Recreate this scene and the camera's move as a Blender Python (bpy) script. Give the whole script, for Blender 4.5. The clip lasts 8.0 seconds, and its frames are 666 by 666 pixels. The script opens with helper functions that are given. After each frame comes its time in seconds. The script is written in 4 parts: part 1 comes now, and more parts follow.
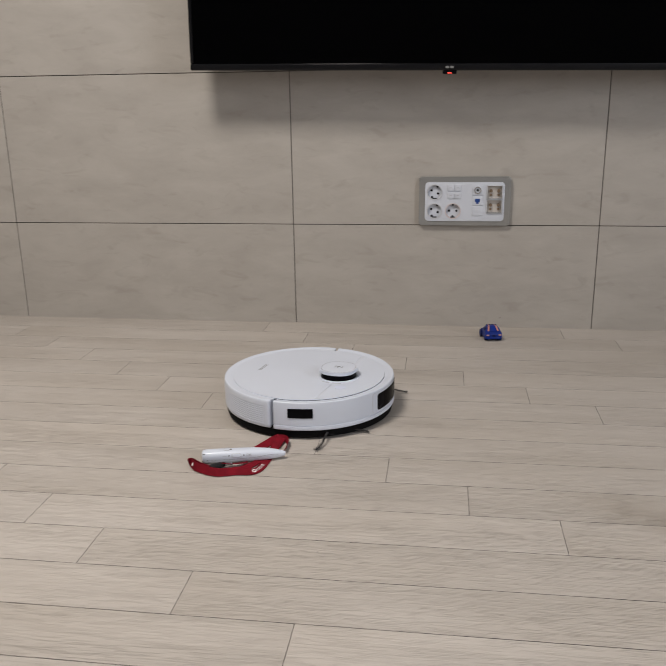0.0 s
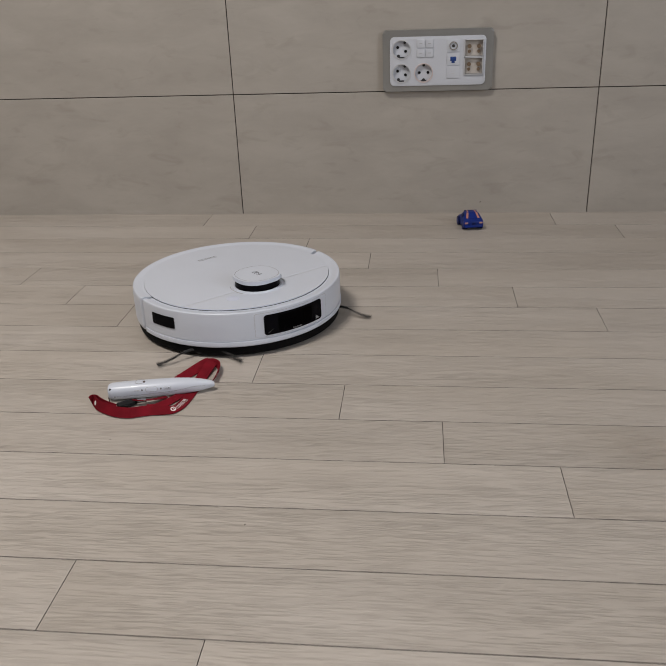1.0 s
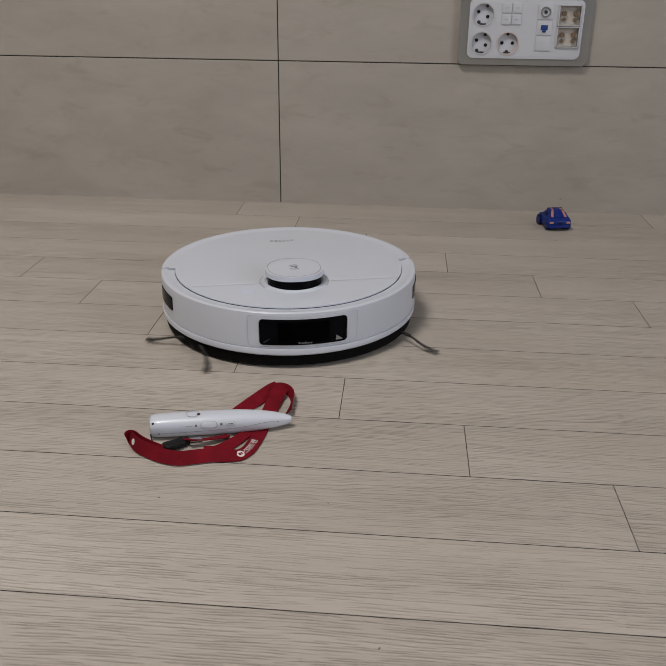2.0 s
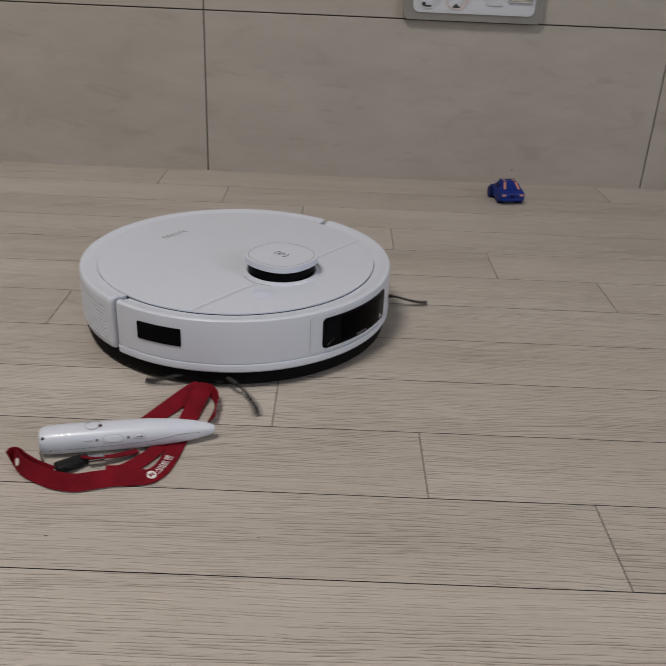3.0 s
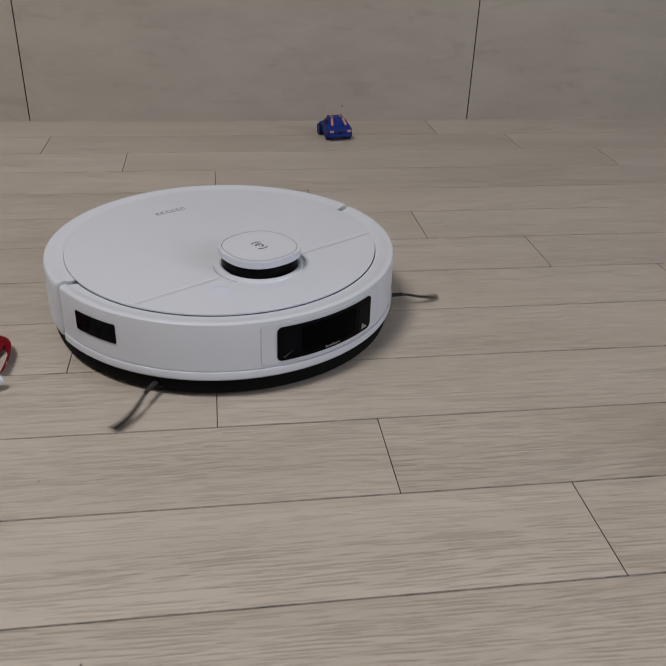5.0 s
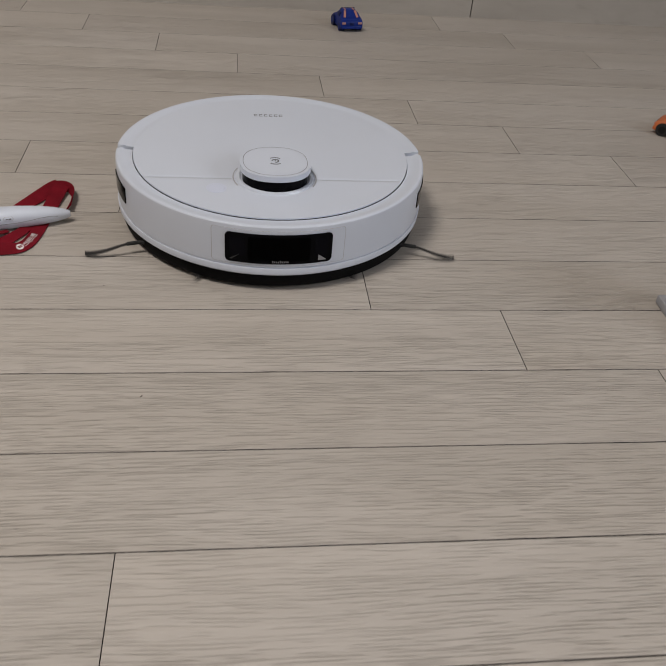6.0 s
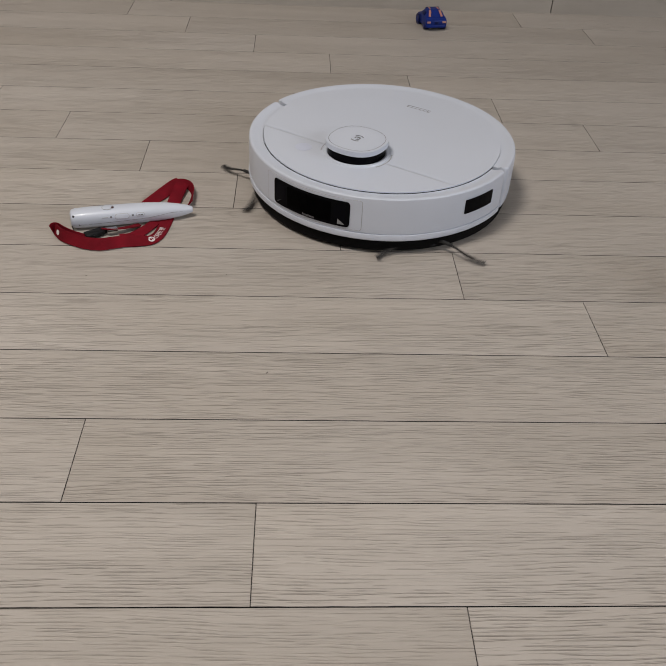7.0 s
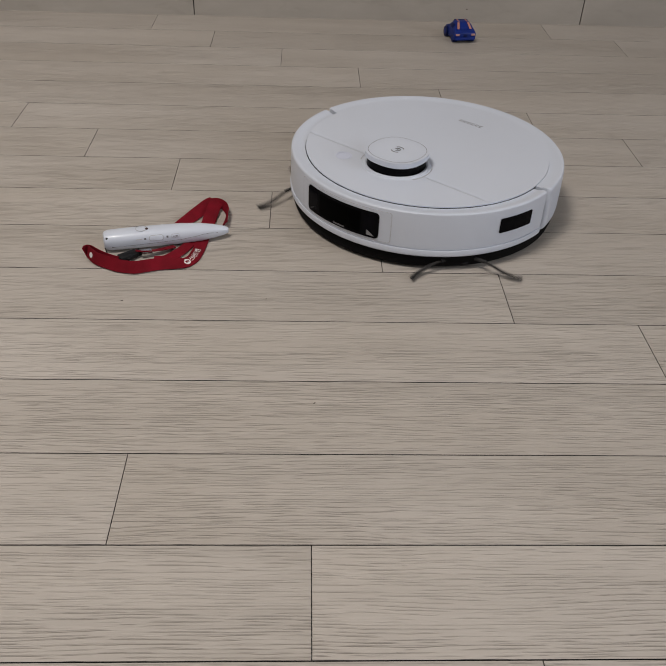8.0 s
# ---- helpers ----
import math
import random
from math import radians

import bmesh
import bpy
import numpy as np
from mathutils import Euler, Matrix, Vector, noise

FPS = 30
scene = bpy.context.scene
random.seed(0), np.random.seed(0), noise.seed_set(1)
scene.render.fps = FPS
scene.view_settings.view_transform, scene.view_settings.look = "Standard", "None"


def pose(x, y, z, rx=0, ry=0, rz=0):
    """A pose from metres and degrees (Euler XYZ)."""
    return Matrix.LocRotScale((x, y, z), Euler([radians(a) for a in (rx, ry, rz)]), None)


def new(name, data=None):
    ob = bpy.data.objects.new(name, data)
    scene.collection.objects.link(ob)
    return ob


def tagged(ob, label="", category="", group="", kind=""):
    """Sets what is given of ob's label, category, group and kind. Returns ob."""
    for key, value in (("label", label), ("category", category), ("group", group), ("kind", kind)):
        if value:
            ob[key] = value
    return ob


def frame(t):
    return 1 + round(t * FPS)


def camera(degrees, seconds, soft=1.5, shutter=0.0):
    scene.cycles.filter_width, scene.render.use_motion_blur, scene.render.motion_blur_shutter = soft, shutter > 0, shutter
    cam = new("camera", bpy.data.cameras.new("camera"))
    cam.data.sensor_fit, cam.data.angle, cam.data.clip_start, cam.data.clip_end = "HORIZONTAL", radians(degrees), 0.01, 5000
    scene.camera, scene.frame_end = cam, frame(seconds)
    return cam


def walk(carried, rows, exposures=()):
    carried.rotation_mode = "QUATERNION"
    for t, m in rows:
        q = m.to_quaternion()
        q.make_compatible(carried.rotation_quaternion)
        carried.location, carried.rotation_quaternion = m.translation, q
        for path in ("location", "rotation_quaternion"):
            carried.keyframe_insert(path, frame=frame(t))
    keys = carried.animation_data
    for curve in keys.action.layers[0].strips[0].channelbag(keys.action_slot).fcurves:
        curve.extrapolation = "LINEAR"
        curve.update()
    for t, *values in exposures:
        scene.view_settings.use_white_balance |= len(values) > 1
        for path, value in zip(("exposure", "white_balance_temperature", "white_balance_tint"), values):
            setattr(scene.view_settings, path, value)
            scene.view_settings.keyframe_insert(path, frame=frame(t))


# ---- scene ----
cam = camera(45.516, 8.0, soft=0.85, shutter=0.25)
PATH = [
    (0.0, 0.0602, -1.2765, 0.6068, 7.7886, -16.4619, 0.8521),
    (0.5, 0.0977, -1.1458, 0.5785, 5.6221, -18.7479, 1.6136),
    (1.0, 0.0770, -0.9783, 0.5317, 5.7735, -24.6665, 1.9793),
    (1.5, -0.0073, -0.8700, 0.5097, 6.0161, -24.5535, 1.5933),
    (1.7, -0.0635, -0.8139, 0.4798, 5.7100, -24.4659, 0.5736),
    (2.8, -0.1276, -0.6123, 0.3889, 2.5309, -25.8309, -1.8516),
    (3.0, -0.1091, -0.6047, 0.3974, 0.7407, -26.4495, -2.2978),
    (3.5, -0.0721, -0.5915, 0.3920, -2.2391, -26.8972, -3.0357),
    (4.0, -0.0336, -0.5809, 0.3886, -4.5700, -27.0275, -2.3668),
    (4.2, -0.0100, -0.5798, 0.3889, -6.7513, -27.0134, -2.7438),
    (5.3, -0.0139, -0.6766, 0.3949, -7.7089, -32.2276, -1.7395),
    (5.5, -0.0110, -0.7196, 0.4096, -7.0191, -34.3311, -2.1263),
    (6.0, -0.0248, -0.8218, 0.4550, -5.6560, -37.2016, -4.2222),
    (6.5, -0.0432, -0.8879, 0.4964, -4.0029, -38.4854, -4.1137),
    (7.0, -0.0764, -0.8895, 0.5125, -1.6690, -38.7405, -2.3434),
    (7.5, -0.0922, -0.8649, 0.5062, -1.6512, -38.6554, -1.9166),
    (8.0, -0.1141, -0.8518, 0.5037, -1.3521, -38.0448, -1.8238),
]
EXPOSURES = [(0.0, 0.11), (0.5, 0.12), (1.0, -0.17), (1.5, -0.27), (3.0, -0.30), (4.0, -0.28), (5.5, -0.25), (6.0, -0.25), (7.0, -0.25), (8.0, -0.28)]
walk(cam, [(t, pose(x, y, z, 90 + pitch, roll, yaw)) for t, x, y, z, yaw, pitch, roll in PATH], EXPOSURES)

# the room, in metres
WALL_Y = 0.853
CEILING = 2.35
LEFT, RIGHT, BACK = -2.6, 2.6, -3.2
UNIT = 0.0945          # width of a floor plank
TILE_X = (-0.3448, 0.807)   # one upright joint and the tile width
TILE_Z = (0.2788, 0.398)    # lowest level joint and the tile height

# ---- light: one ceiling panel and an assumed window, the room's walls give the rest ----
world = bpy.data.worlds.new("world")
scene.world = world
world.use_nodes = True
world.node_tree.nodes["Background"].inputs[0].default_value = (0.9, 0.95, 1.0, 1)
world.node_tree.nodes["Background"].inputs[1].default_value = 0.02
LAMP = (-0.78, -0.62, CEILING - 0.075)
lamp_data = bpy.data.lights.new("ceiling_panel_light", "AREA")
lamp_data.shape, lamp_data.size, lamp_data.size_y = "RECTANGLE", 0.55, 0.55
lamp_data.energy, lamp_data.color = 41, (1.0, 0.938, 0.880)
lamp = new("ceiling_panel_light", lamp_data)
lamp.matrix_world = pose(*LAMP)
# cool fill light from the right, set in an assumed, unseen east window
sky_data = bpy.data.lights.new("unseen_window_daylight", "AREA")
sky_data.shape, sky_data.size, sky_data.size_y = "RECTANGLE", 1.7, 1.3
sky_data.energy, sky_data.color = 60, (0.90, 0.93, 1.0)
sky_lamp = new("unseen_window_daylight", sky_data)
sky_lamp.matrix_world = pose(RIGHT + 0.05, -1.7, 1.45, 0, 90, 0)


# ---- materials ----
def mat(name, color, rough=0.5, metal=0.0, bump=0.0, bump_scale=200.0, vary=0.06, vary_scale=12.0, coat=0.0, emit=None, spec=0.5):
    """A plain surface with fine relief and a soft change of tone."""
    m = bpy.data.materials.new(name)
    m.use_nodes = True
    nt = m.node_tree
    b = nt.nodes["Principled BSDF"]
    b.inputs["Roughness"].default_value = rough
    b.inputs["Metallic"].default_value = metal
    b.inputs["Coat Weight"].default_value = coat
    b.inputs["Specular IOR Level"].default_value = spec
    co = nt.nodes.new("ShaderNodeTexCoord")
    n = nt.nodes.new("ShaderNodeTexNoise")
    n.inputs["Scale"].default_value = vary_scale
    n.inputs["Detail"].default_value = 5
    nt.links.new(co.outputs["Object"], n.inputs["Vector"])
    r = nt.nodes.new("ShaderNodeValToRGB")
    r.color_ramp.elements[0].position, r.color_ramp.elements[1].position = 0.3, 0.7
    r.color_ramp.elements[0].color = (*[c * (1 - vary) for c in color], 1)
    r.color_ramp.elements[1].color = (*[min(1, c * (1 + vary)) for c in color], 1)
    nt.links.new(n.outputs["Fac"], r.inputs["Fac"])
    nt.links.new(r.outputs["Color"], b.inputs["Base Color"])
    if bump:
        n2 = nt.nodes.new("ShaderNodeTexNoise")
        n2.inputs["Scale"].default_value = bump_scale
        n2.inputs["Detail"].default_value = 3
        nt.links.new(co.outputs["Object"], n2.inputs["Vector"])
        bp = nt.nodes.new("ShaderNodeBump")
        bp.inputs["Strength"].default_value = bump
        bp.inputs["Distance"].default_value = 0.0006
        nt.links.new(n2.outputs["Fac"], bp.inputs["Height"])
        nt.links.new(bp.outputs["Normal"], b.inputs["Normal"])
    if emit:
        b.inputs["Emission Color"].default_value = (*emit[:3], 1)
        b.inputs["Emission Strength"].default_value = emit[3]
    return m


def plank_material():
    """Pale grey-beige oak decor: embossed grain along the plank, cloudy tone, a tone of its own for each plank."""
    m = bpy.data.materials.new("pale_oak_plank")
    m.use_nodes = True
    nt = m.node_tree
    N, L = nt.nodes, nt.links
    b = N["Principled BSDF"]
    co, info = N.new("ShaderNodeTexCoord"), N.new("ShaderNodeObjectInfo")
    geo = N.new("ShaderNodeNewGeometry")
    rnd = N.new("ShaderNodeMath"); rnd.operation = "ADD"
    L.new(info.outputs["Random"], rnd.inputs[0]); L.new(geo.outputs["Random Per Island"], rnd.inputs[1])
    off = N.new("ShaderNodeVectorMath"); off.operation = "SCALE"
    off.inputs[0].default_value = (31.0, 17.0, 23.0)
    L.new(rnd.outputs[0], off.inputs["Scale"])
    add = N.new("ShaderNodeVectorMath"); add.operation = "ADD"
    L.new(co.outputs["Object"], add.inputs[0]); L.new(off.outputs[0], add.inputs[1])

    def noise_at(sx, sy, scale, detail, rough=0.5, dist=0.0):
        mp = N.new("ShaderNodeMapping")
        mp.inputs["Scale"].default_value = (sx, sy, 1)
        L.new(add.outputs[0], mp.inputs["Vector"])
        n = N.new("ShaderNodeTexNoise")
        n.inputs["Scale"].default_value, n.inputs["Detail"].default_value = scale, detail
        n.inputs["Roughness"].default_value, n.inputs["Distortion"].default_value = rough, dist
        L.new(mp.outputs[0], n.inputs["Vector"])
        return n.outputs["Fac"]

    grain = noise_at(5.0, 250.0, 1.0, 4, 0.6, 0.35)
    broad = noise_at(1.6, 22.0, 1.0, 4, 0.55, 0.6)
    cloud = noise_at(2.2, 5.0, 1.0, 3)
    ramp = N.new("ShaderNodeValToRGB")
    e = ramp.color_ramp.elements
    e[0].position, e[0].color = 0.25, (0.470, 0.428, 0.386, 1)
    e[1].position, e[1].color = 0.75, (0.542, 0.495, 0.449, 1)
    L.new(broad, ramp.inputs["Fac"])
    cramp = N.new("ShaderNodeValToRGB")
    cramp.color_ramp.elements[0].position, cramp.color_ramp.elements[0].color = 0.3, (0.88, 0.865, 0.84, 1)
    cramp.color_ramp.elements[1].position, cramp.color_ramp.elements[1].color = 0.7, (1.0, 1.0, 1.0, 1)
    L.new(cloud, cramp.inputs["Fac"])
    mul = N.new("ShaderNodeMix"); mul.data_type, mul.blend_type = "RGBA", "MULTIPLY"
    mul.inputs["Factor"].default_value = 1.0
    L.new(ramp.outputs["Color"], mul.inputs["A"]); L.new(cramp.outputs["Color"], mul.inputs["B"])
    # fine embossed lines, bent by slow noise and broken by a mask
    def math2(op, x, y=None):
        n = N.new("ShaderNodeMath")
        n.operation = op
        for sock, v in zip(n.inputs, (x, y)):
            if v is None:
                continue
            if isinstance(v, (int, float)):
                sock.default_value = v
            else:
                L.new(v, sock)
        return n.outputs[0]
    xyz = N.new("ShaderNodeSeparateXYZ")
    L.new(add.outputs[0], xyz.inputs[0])
    warp = math2("MULTIPLY", noise_at(2.4, 9.0, 1.0, 3), 0.024)
    across = math2("ADD", xyz.outputs["Y"], warp)

    def streaks(kx, ky, detail, rough):
        """Noise drawn out along the plank, following the bent grain."""
        cmb = N.new("ShaderNodeCombineXYZ")
        L.new(math2("MULTIPLY", xyz.outputs["X"], kx), cmb.inputs["X"])
        L.new(math2("MULTIPLY", across, ky), cmb.inputs["Y"])
        L.new(xyz.outputs["Z"], cmb.inputs["Z"])
        n = N.new("ShaderNodeTexNoise")
        n.inputs["Scale"].default_value, n.inputs["Detail"].default_value, n.inputs["Roughness"].default_value = 1.0, detail, rough
        L.new(cmb.outputs[0], n.inputs["Vector"])
        return n.outputs["Fac"]

    def ranged(v, f0, f1, t0=0.0, t1=1.0):
        n = N.new("ShaderNodeMapRange")
        n.interpolation_type = "SMOOTHSTEP"
        for key, val in (("From Min", f0), ("From Max", f1), ("To Min", t0), ("To Max", t1)):
            n.inputs[key].default_value = val
        L.new(v, n.inputs["Value"])
        return n.outputs["Result"]
    phase = math2("ADD", math2("MULTIPLY", across, 2250.0), math2("MULTIPLY", streaks(10.0, 120.0, 3.0, 0.55), 15.0))
    wave = math2("MULTIPLY_ADD", math2("SINE", phase), 0.5)
    wave.node.inputs[2].default_value = 0.5
    broken = ranged(streaks(26.0, 420.0, 2.0, 0.5), 0.38, 0.62)
    # the grain is deep in some streaks and nearly smooth in others
    depth = ranged(noise_at(1.8, 18.0, 1.0, 3, 0.55, 0.4), 0.34, 0.64, 0.50, 1.0)
    cut = math2("MULTIPLY", math2("MULTIPLY", ranged(wave, 0.55, 1.0), broken), depth)
    relief = math2("SUBTRACT", math2("MULTIPLY", grain, 0.8), cut)
    pore = N.new("ShaderNodeValToRGB")
    pore.color_ramp.elements[0].position, pore.color_ramp.elements[0].color = 0.05, (1, 1, 1, 1)
    pore.color_ramp.elements[1].position, pore.color_ramp.elements[1].color = 0.95, (0.93, 0.923, 0.917, 1)
    L.new(cut, pore.inputs["Fac"])
    mul2 = N.new("ShaderNodeMix"); mul2.data_type, mul2.blend_type = "RGBA", "MULTIPLY"
    mul2.inputs["Factor"].default_value = 1.0
    L.new(mul.outputs["Result"], mul2.inputs["A"]); L.new(pore.outputs["Color"], mul2.inputs["B"])
    # each plank a little lighter or darker
    tone = N.new("ShaderNodeMapRange")
    tone.inputs["To Min"].default_value, tone.inputs["To Max"].default_value = 0.955, 1.035
    fr = N.new("ShaderNodeMath"); fr.operation = "FRACT"
    L.new(rnd.outputs[0], fr.inputs[0]); L.new(fr.outputs[0], tone.inputs["Value"])
    hsv = N.new("ShaderNodeHueSaturation")
    L.new(tone.outputs["Result"], hsv.inputs["Value"]); L.new(mul2.outputs["Result"], hsv.inputs["Color"])
    L.new(hsv.outputs["Color"], b.inputs["Base Color"])
    bp = N.new("ShaderNodeBump")
    bp.inputs["Strength"].default_value, bp.inputs["Distance"].default_value = 1.0, 0.0009
    L.new(relief, bp.inputs["Height"]); L.new(bp.outputs["Normal"], b.inputs["Normal"])
    b.inputs["Roughness"].default_value = 0.48
    b.inputs["Specular IOR Level"].default_value = 0.32
    return m


def tile_material():
    """Honed beige-grey porcelain: clouds, faint slanting veins, a tone of its own for each tile."""
    m = bpy.data.materials.new("beige_stone_tile")
    m.use_nodes = True
    nt = m.node_tree
    N, L = nt.nodes, nt.links
    b = N["Principled BSDF"]
    co, info = N.new("ShaderNodeTexCoord"), N.new("ShaderNodeObjectInfo")
    off = N.new("ShaderNodeVectorMath"); off.operation = "SCALE"
    off.inputs[0].default_value = (13.0, 7.0, 19.0)
    L.new(info.outputs["Random"], off.inputs["Scale"])
    add = N.new("ShaderNodeVectorMath"); add.operation = "ADD"
    L.new(co.outputs["Object"], add.inputs[0]); L.new(off.outputs[0], add.inputs[1])
    mp = N.new("ShaderNodeMapping")
    mp.inputs["Rotation"].default_value = (0, radians(24), 0)
    mp.inputs["Scale"].default_value = (0.55, 1, 1.5)
    L.new(add.outputs[0], mp.inputs["Vector"])
    n1 = N.new("ShaderNodeTexNoise")
    n1.inputs["Scale"].default_value, n1.inputs["Detail"].default_value, n1.inputs["Distortion"].default_value = 11.0, 12, 0.35
    n1.inputs["Roughness"].default_value = 0.62
    L.new(mp.outputs[0], n1.inputs["Vector"])
    r1 = N.new("ShaderNodeValToRGB")
    e = r1.color_ramp.elements
    e[0].position, e[0].color = 0.31, (0.372, 0.342, 0.306, 1)
    e[1].position, e[1].color = 0.68, (0.438, 0.406, 0.366, 1)
    L.new(n1.outputs["Fac"], r1.inputs["Fac"])
    n2 = N.new("ShaderNodeTexNoise")
    n2.inputs["Scale"].default_value, n2.inputs["Detail"].default_value, n2.inputs["Distortion"].default_value = 13.0, 10, 1.3
    n2.inputs["Roughness"].default_value = 0.65
    L.new(mp.outputs[0], n2.inputs["Vector"])
    r2 = N.new("ShaderNodeValToRGB")
    r2.color_ramp.elements[0].position, r2.color_ramp.elements[0].color = 0.60, (0, 0, 0, 1)
    r2.color_ramp.elements[1].position, r2.color_ramp.elements[1].color = 0.80, (0.45, 0.45, 0.45, 1)
    L.new(n2.outputs["Fac"], r2.inputs["Fac"])
    mix = N.new("ShaderNodeMix"); mix.data_type = "RGBA"
    L.new(r2.outputs["Color"], mix.inputs["Factor"])
    L.new(r1.outputs["Color"], mix.inputs["A"])
    mix.inputs["B"].default_value = (0.49, 0.465, 0.43, 1)
    # small darker flecks, drawn out along the veins
    n4 = N.new("ShaderNodeTexNoise")
    n4.inputs["Scale"].default_value, n4.inputs["Detail"].default_value, n4.inputs["Distortion"].default_value = 26.0, 6, 0.8
    L.new(mp.outputs[0], n4.inputs["Vector"])
    r4 = N.new("ShaderNodeValToRGB")
    r4.color_ramp.elements[0].position, r4.color_ramp.elements[0].color = 0.27, (0.90, 0.89, 0.88, 1)
    r4.color_ramp.elements[1].position, r4.color_ramp.elements[1].color = 0.43, (1, 1, 1, 1)
    L.new(n4.outputs["Fac"], r4.inputs["Fac"])
    fleck = N.new("ShaderNodeMix"); fleck.data_type, fleck.blend_type = "RGBA", "MULTIPLY"
    fleck.inputs["Factor"].default_value = 1.0
    L.new(mix.outputs["Result"], fleck.inputs["A"]); L.new(r4.outputs["Color"], fleck.inputs["B"])
    L.new(fleck.outputs["Result"], b.inputs["Base Color"])
    n3 = N.new("ShaderNodeTexNoise")
    n3.inputs["Scale"].default_value, n3.inputs["Detail"].default_value = 160.0, 3
    L.new(co.outputs["Object"], n3.inputs["Vector"])
    bp = N.new("ShaderNodeBump")
    bp.inputs["Strength"].default_value, bp.inputs["Distance"].default_value = 0.12, 0.0005
    L.new(n3.outputs["Fac"], bp.inputs["Height"]); L.new(bp.outputs["Normal"], b.inputs["Normal"])
    b.inputs["Roughness"].default_value = 0.5
    return m


def glass_material(name, color):
    m = bpy.data.materials.new(name)
    m.use_nodes = True
    b = m.node_tree.nodes["Principled BSDF"]
    b.inputs["Base Color"].default_value = (*color, 1)
    b.inputs["Transmission Weight"].default_value = 1.0
    b.inputs["Roughness"].default_value = 0.12
    b.inputs["IOR"].default_value = 1.2
    return m


PLANK, TILE = plank_material(), tile_material()
JOINT = mat("dark_joint", (0.02, 0.017, 0.014), 0.9)
GROUT = mat("tile_grout", (0.06, 0.052, 0.045), 0.9)
SEALANT = mat("beige_sealant", (0.39, 0.35, 0.31), 0.6, vary=0.1, vary_scale=30)
PAINT = mat("wall_paper", (0.36, 0.355, 0.35), 0.9, bump=0.3, bump_scale=90)
CEIL = mat("ceiling_paper", (0.66, 0.655, 0.65), 0.9, bump=0.2, bump_scale=120)
WHITE = mat("white_plastic", (0.63, 0.67, 0.755), 0.32, bump=0.03, bump_scale=900, vary=0.01, coat=0.15)
WHITE_MATT = mat("white_satin_plastic", (0.58, 0.605, 0.66), 0.45, bump=0.06, bump_scale=1500, vary=0.015)
# for small dark parts, and for shade painted into the lid gap
SHADOW_GAP = mat("dark_plastic_and_gap_shade", (0.03, 0.03, 0.032), 0.6)
BLACK = mat("black_plastic", (0.006, 0.006, 0.007), 0.55, bump=0.1, bump_scale=700, spec=0.25)
GLOSS_BLACK = mat("black_window", (0.004, 0.004, 0.005), 0.06, vary=0.0, spec=0.03)
ROBOT_BLACK = mat("matt_black_underside", (0.003, 0.003, 0.0035), 0.7, bump=0.1, bump_scale=700, spec=0.1)
LENS = mat("lens_glass", (0.004, 0.004, 0.006), 0.05, vary=0.0, spec=0.04)
PEN_LINE = mat("pale_grey_line", (0.42, 0.42, 0.44), 0.5)
LETTER_GREY = mat("grey_print", (0.16, 0.16, 0.17), 0.5)
LED = mat("blue_ring_light", (0.62, 0.65, 0.735), 0.36, emit=(0.30, 0.42, 1.0, 0.05))
RUBBER = mat("black_rubber", (0.02, 0.02, 0.02), 0.8, bump=0.4, bump_scale=400)
BRISTLE = mat("dark_bristle", (0.02, 0.018, 0.017), 0.7, bump=0.3, bump_scale=2500)
SCREEN = mat("black_screen", (0.0008, 0.0008, 0.001), 0.1, vary=0.0, spec=0.02)
TV_BACK = mat("black_tv_case", (0.006, 0.006, 0.007), 0.16, spec=0.2)
RED_LED = mat("red_standby_light", (0.6, 0.02, 0.02), 0.4, emit=(1.0, 0.08, 0.05, 1.0))
SILVER = mat("satin_silver_frame", (0.32, 0.32, 0.31), 0.28, metal=0.5, bump=0.05, bump_scale=1200)
SOCKET_GREY = mat("shaded_socket_plastic", (0.55, 0.56, 0.58), 0.4)
BRASS = mat("gold_plated_terminal", (0.26, 0.19, 0.13), 0.35, metal=0.6)
JACK_BLUE = mat("blue_jack", (0.012, 0.05, 0.22), 0.4)
PINK = mat("pale_red_ring", (0.60, 0.52, 0.51), 0.6)
STRAP = mat("red_woven_strap", (0.165, 0.004, 0.012), 0.8, bump=0.8, bump_scale=1400, vary=0.2, vary_scale=60, spec=0.15)
PRINT_WHITE = mat("white_print", (0.75, 0.73, 0.72), 0.6)
CHROME = mat("chrome", (0.6, 0.6, 0.6), 0.2, metal=1.0)
TOY_BLUE = mat("blue_toy_plastic", (0.007, 0.024, 0.19), 0.4, vary=0.12, vary_scale=80, spec=0.25)
TOY_DARK = mat("dark_blue_toy_plastic", (0.004, 0.010, 0.075), 0.4, spec=0.2)
TOY_ORANGE = mat("orange_toy_paint", (0.62, 0.16, 0.05), 0.45, vary=0.1, vary_scale=80)
STRIPE_RED = mat("pale_orange_red_stripe", (0.50, 0.22, 0.17), 0.5)
TOY_PINK = mat("pale_orange_toy_paint", (0.46, 0.24, 0.22), 0.5)
BOX_SIDE = mat("grey_card", (0.35, 0.35, 0.37), 0.7, bump=0.2)
BOX_TOP = mat("pale_blue_cover", (0.50, 0.56, 0.62), 0.4, vary=0.1, vary_scale=14)
CORAL = mat("coral_plastic", (0.70, 0.12, 0.10), 0.4)
CLEAR = glass_material("clear_plastic", (0.93, 0.93, 0.93))
DUST = mat("dust_speck", (0.10, 0.085, 0.07), 0.9)


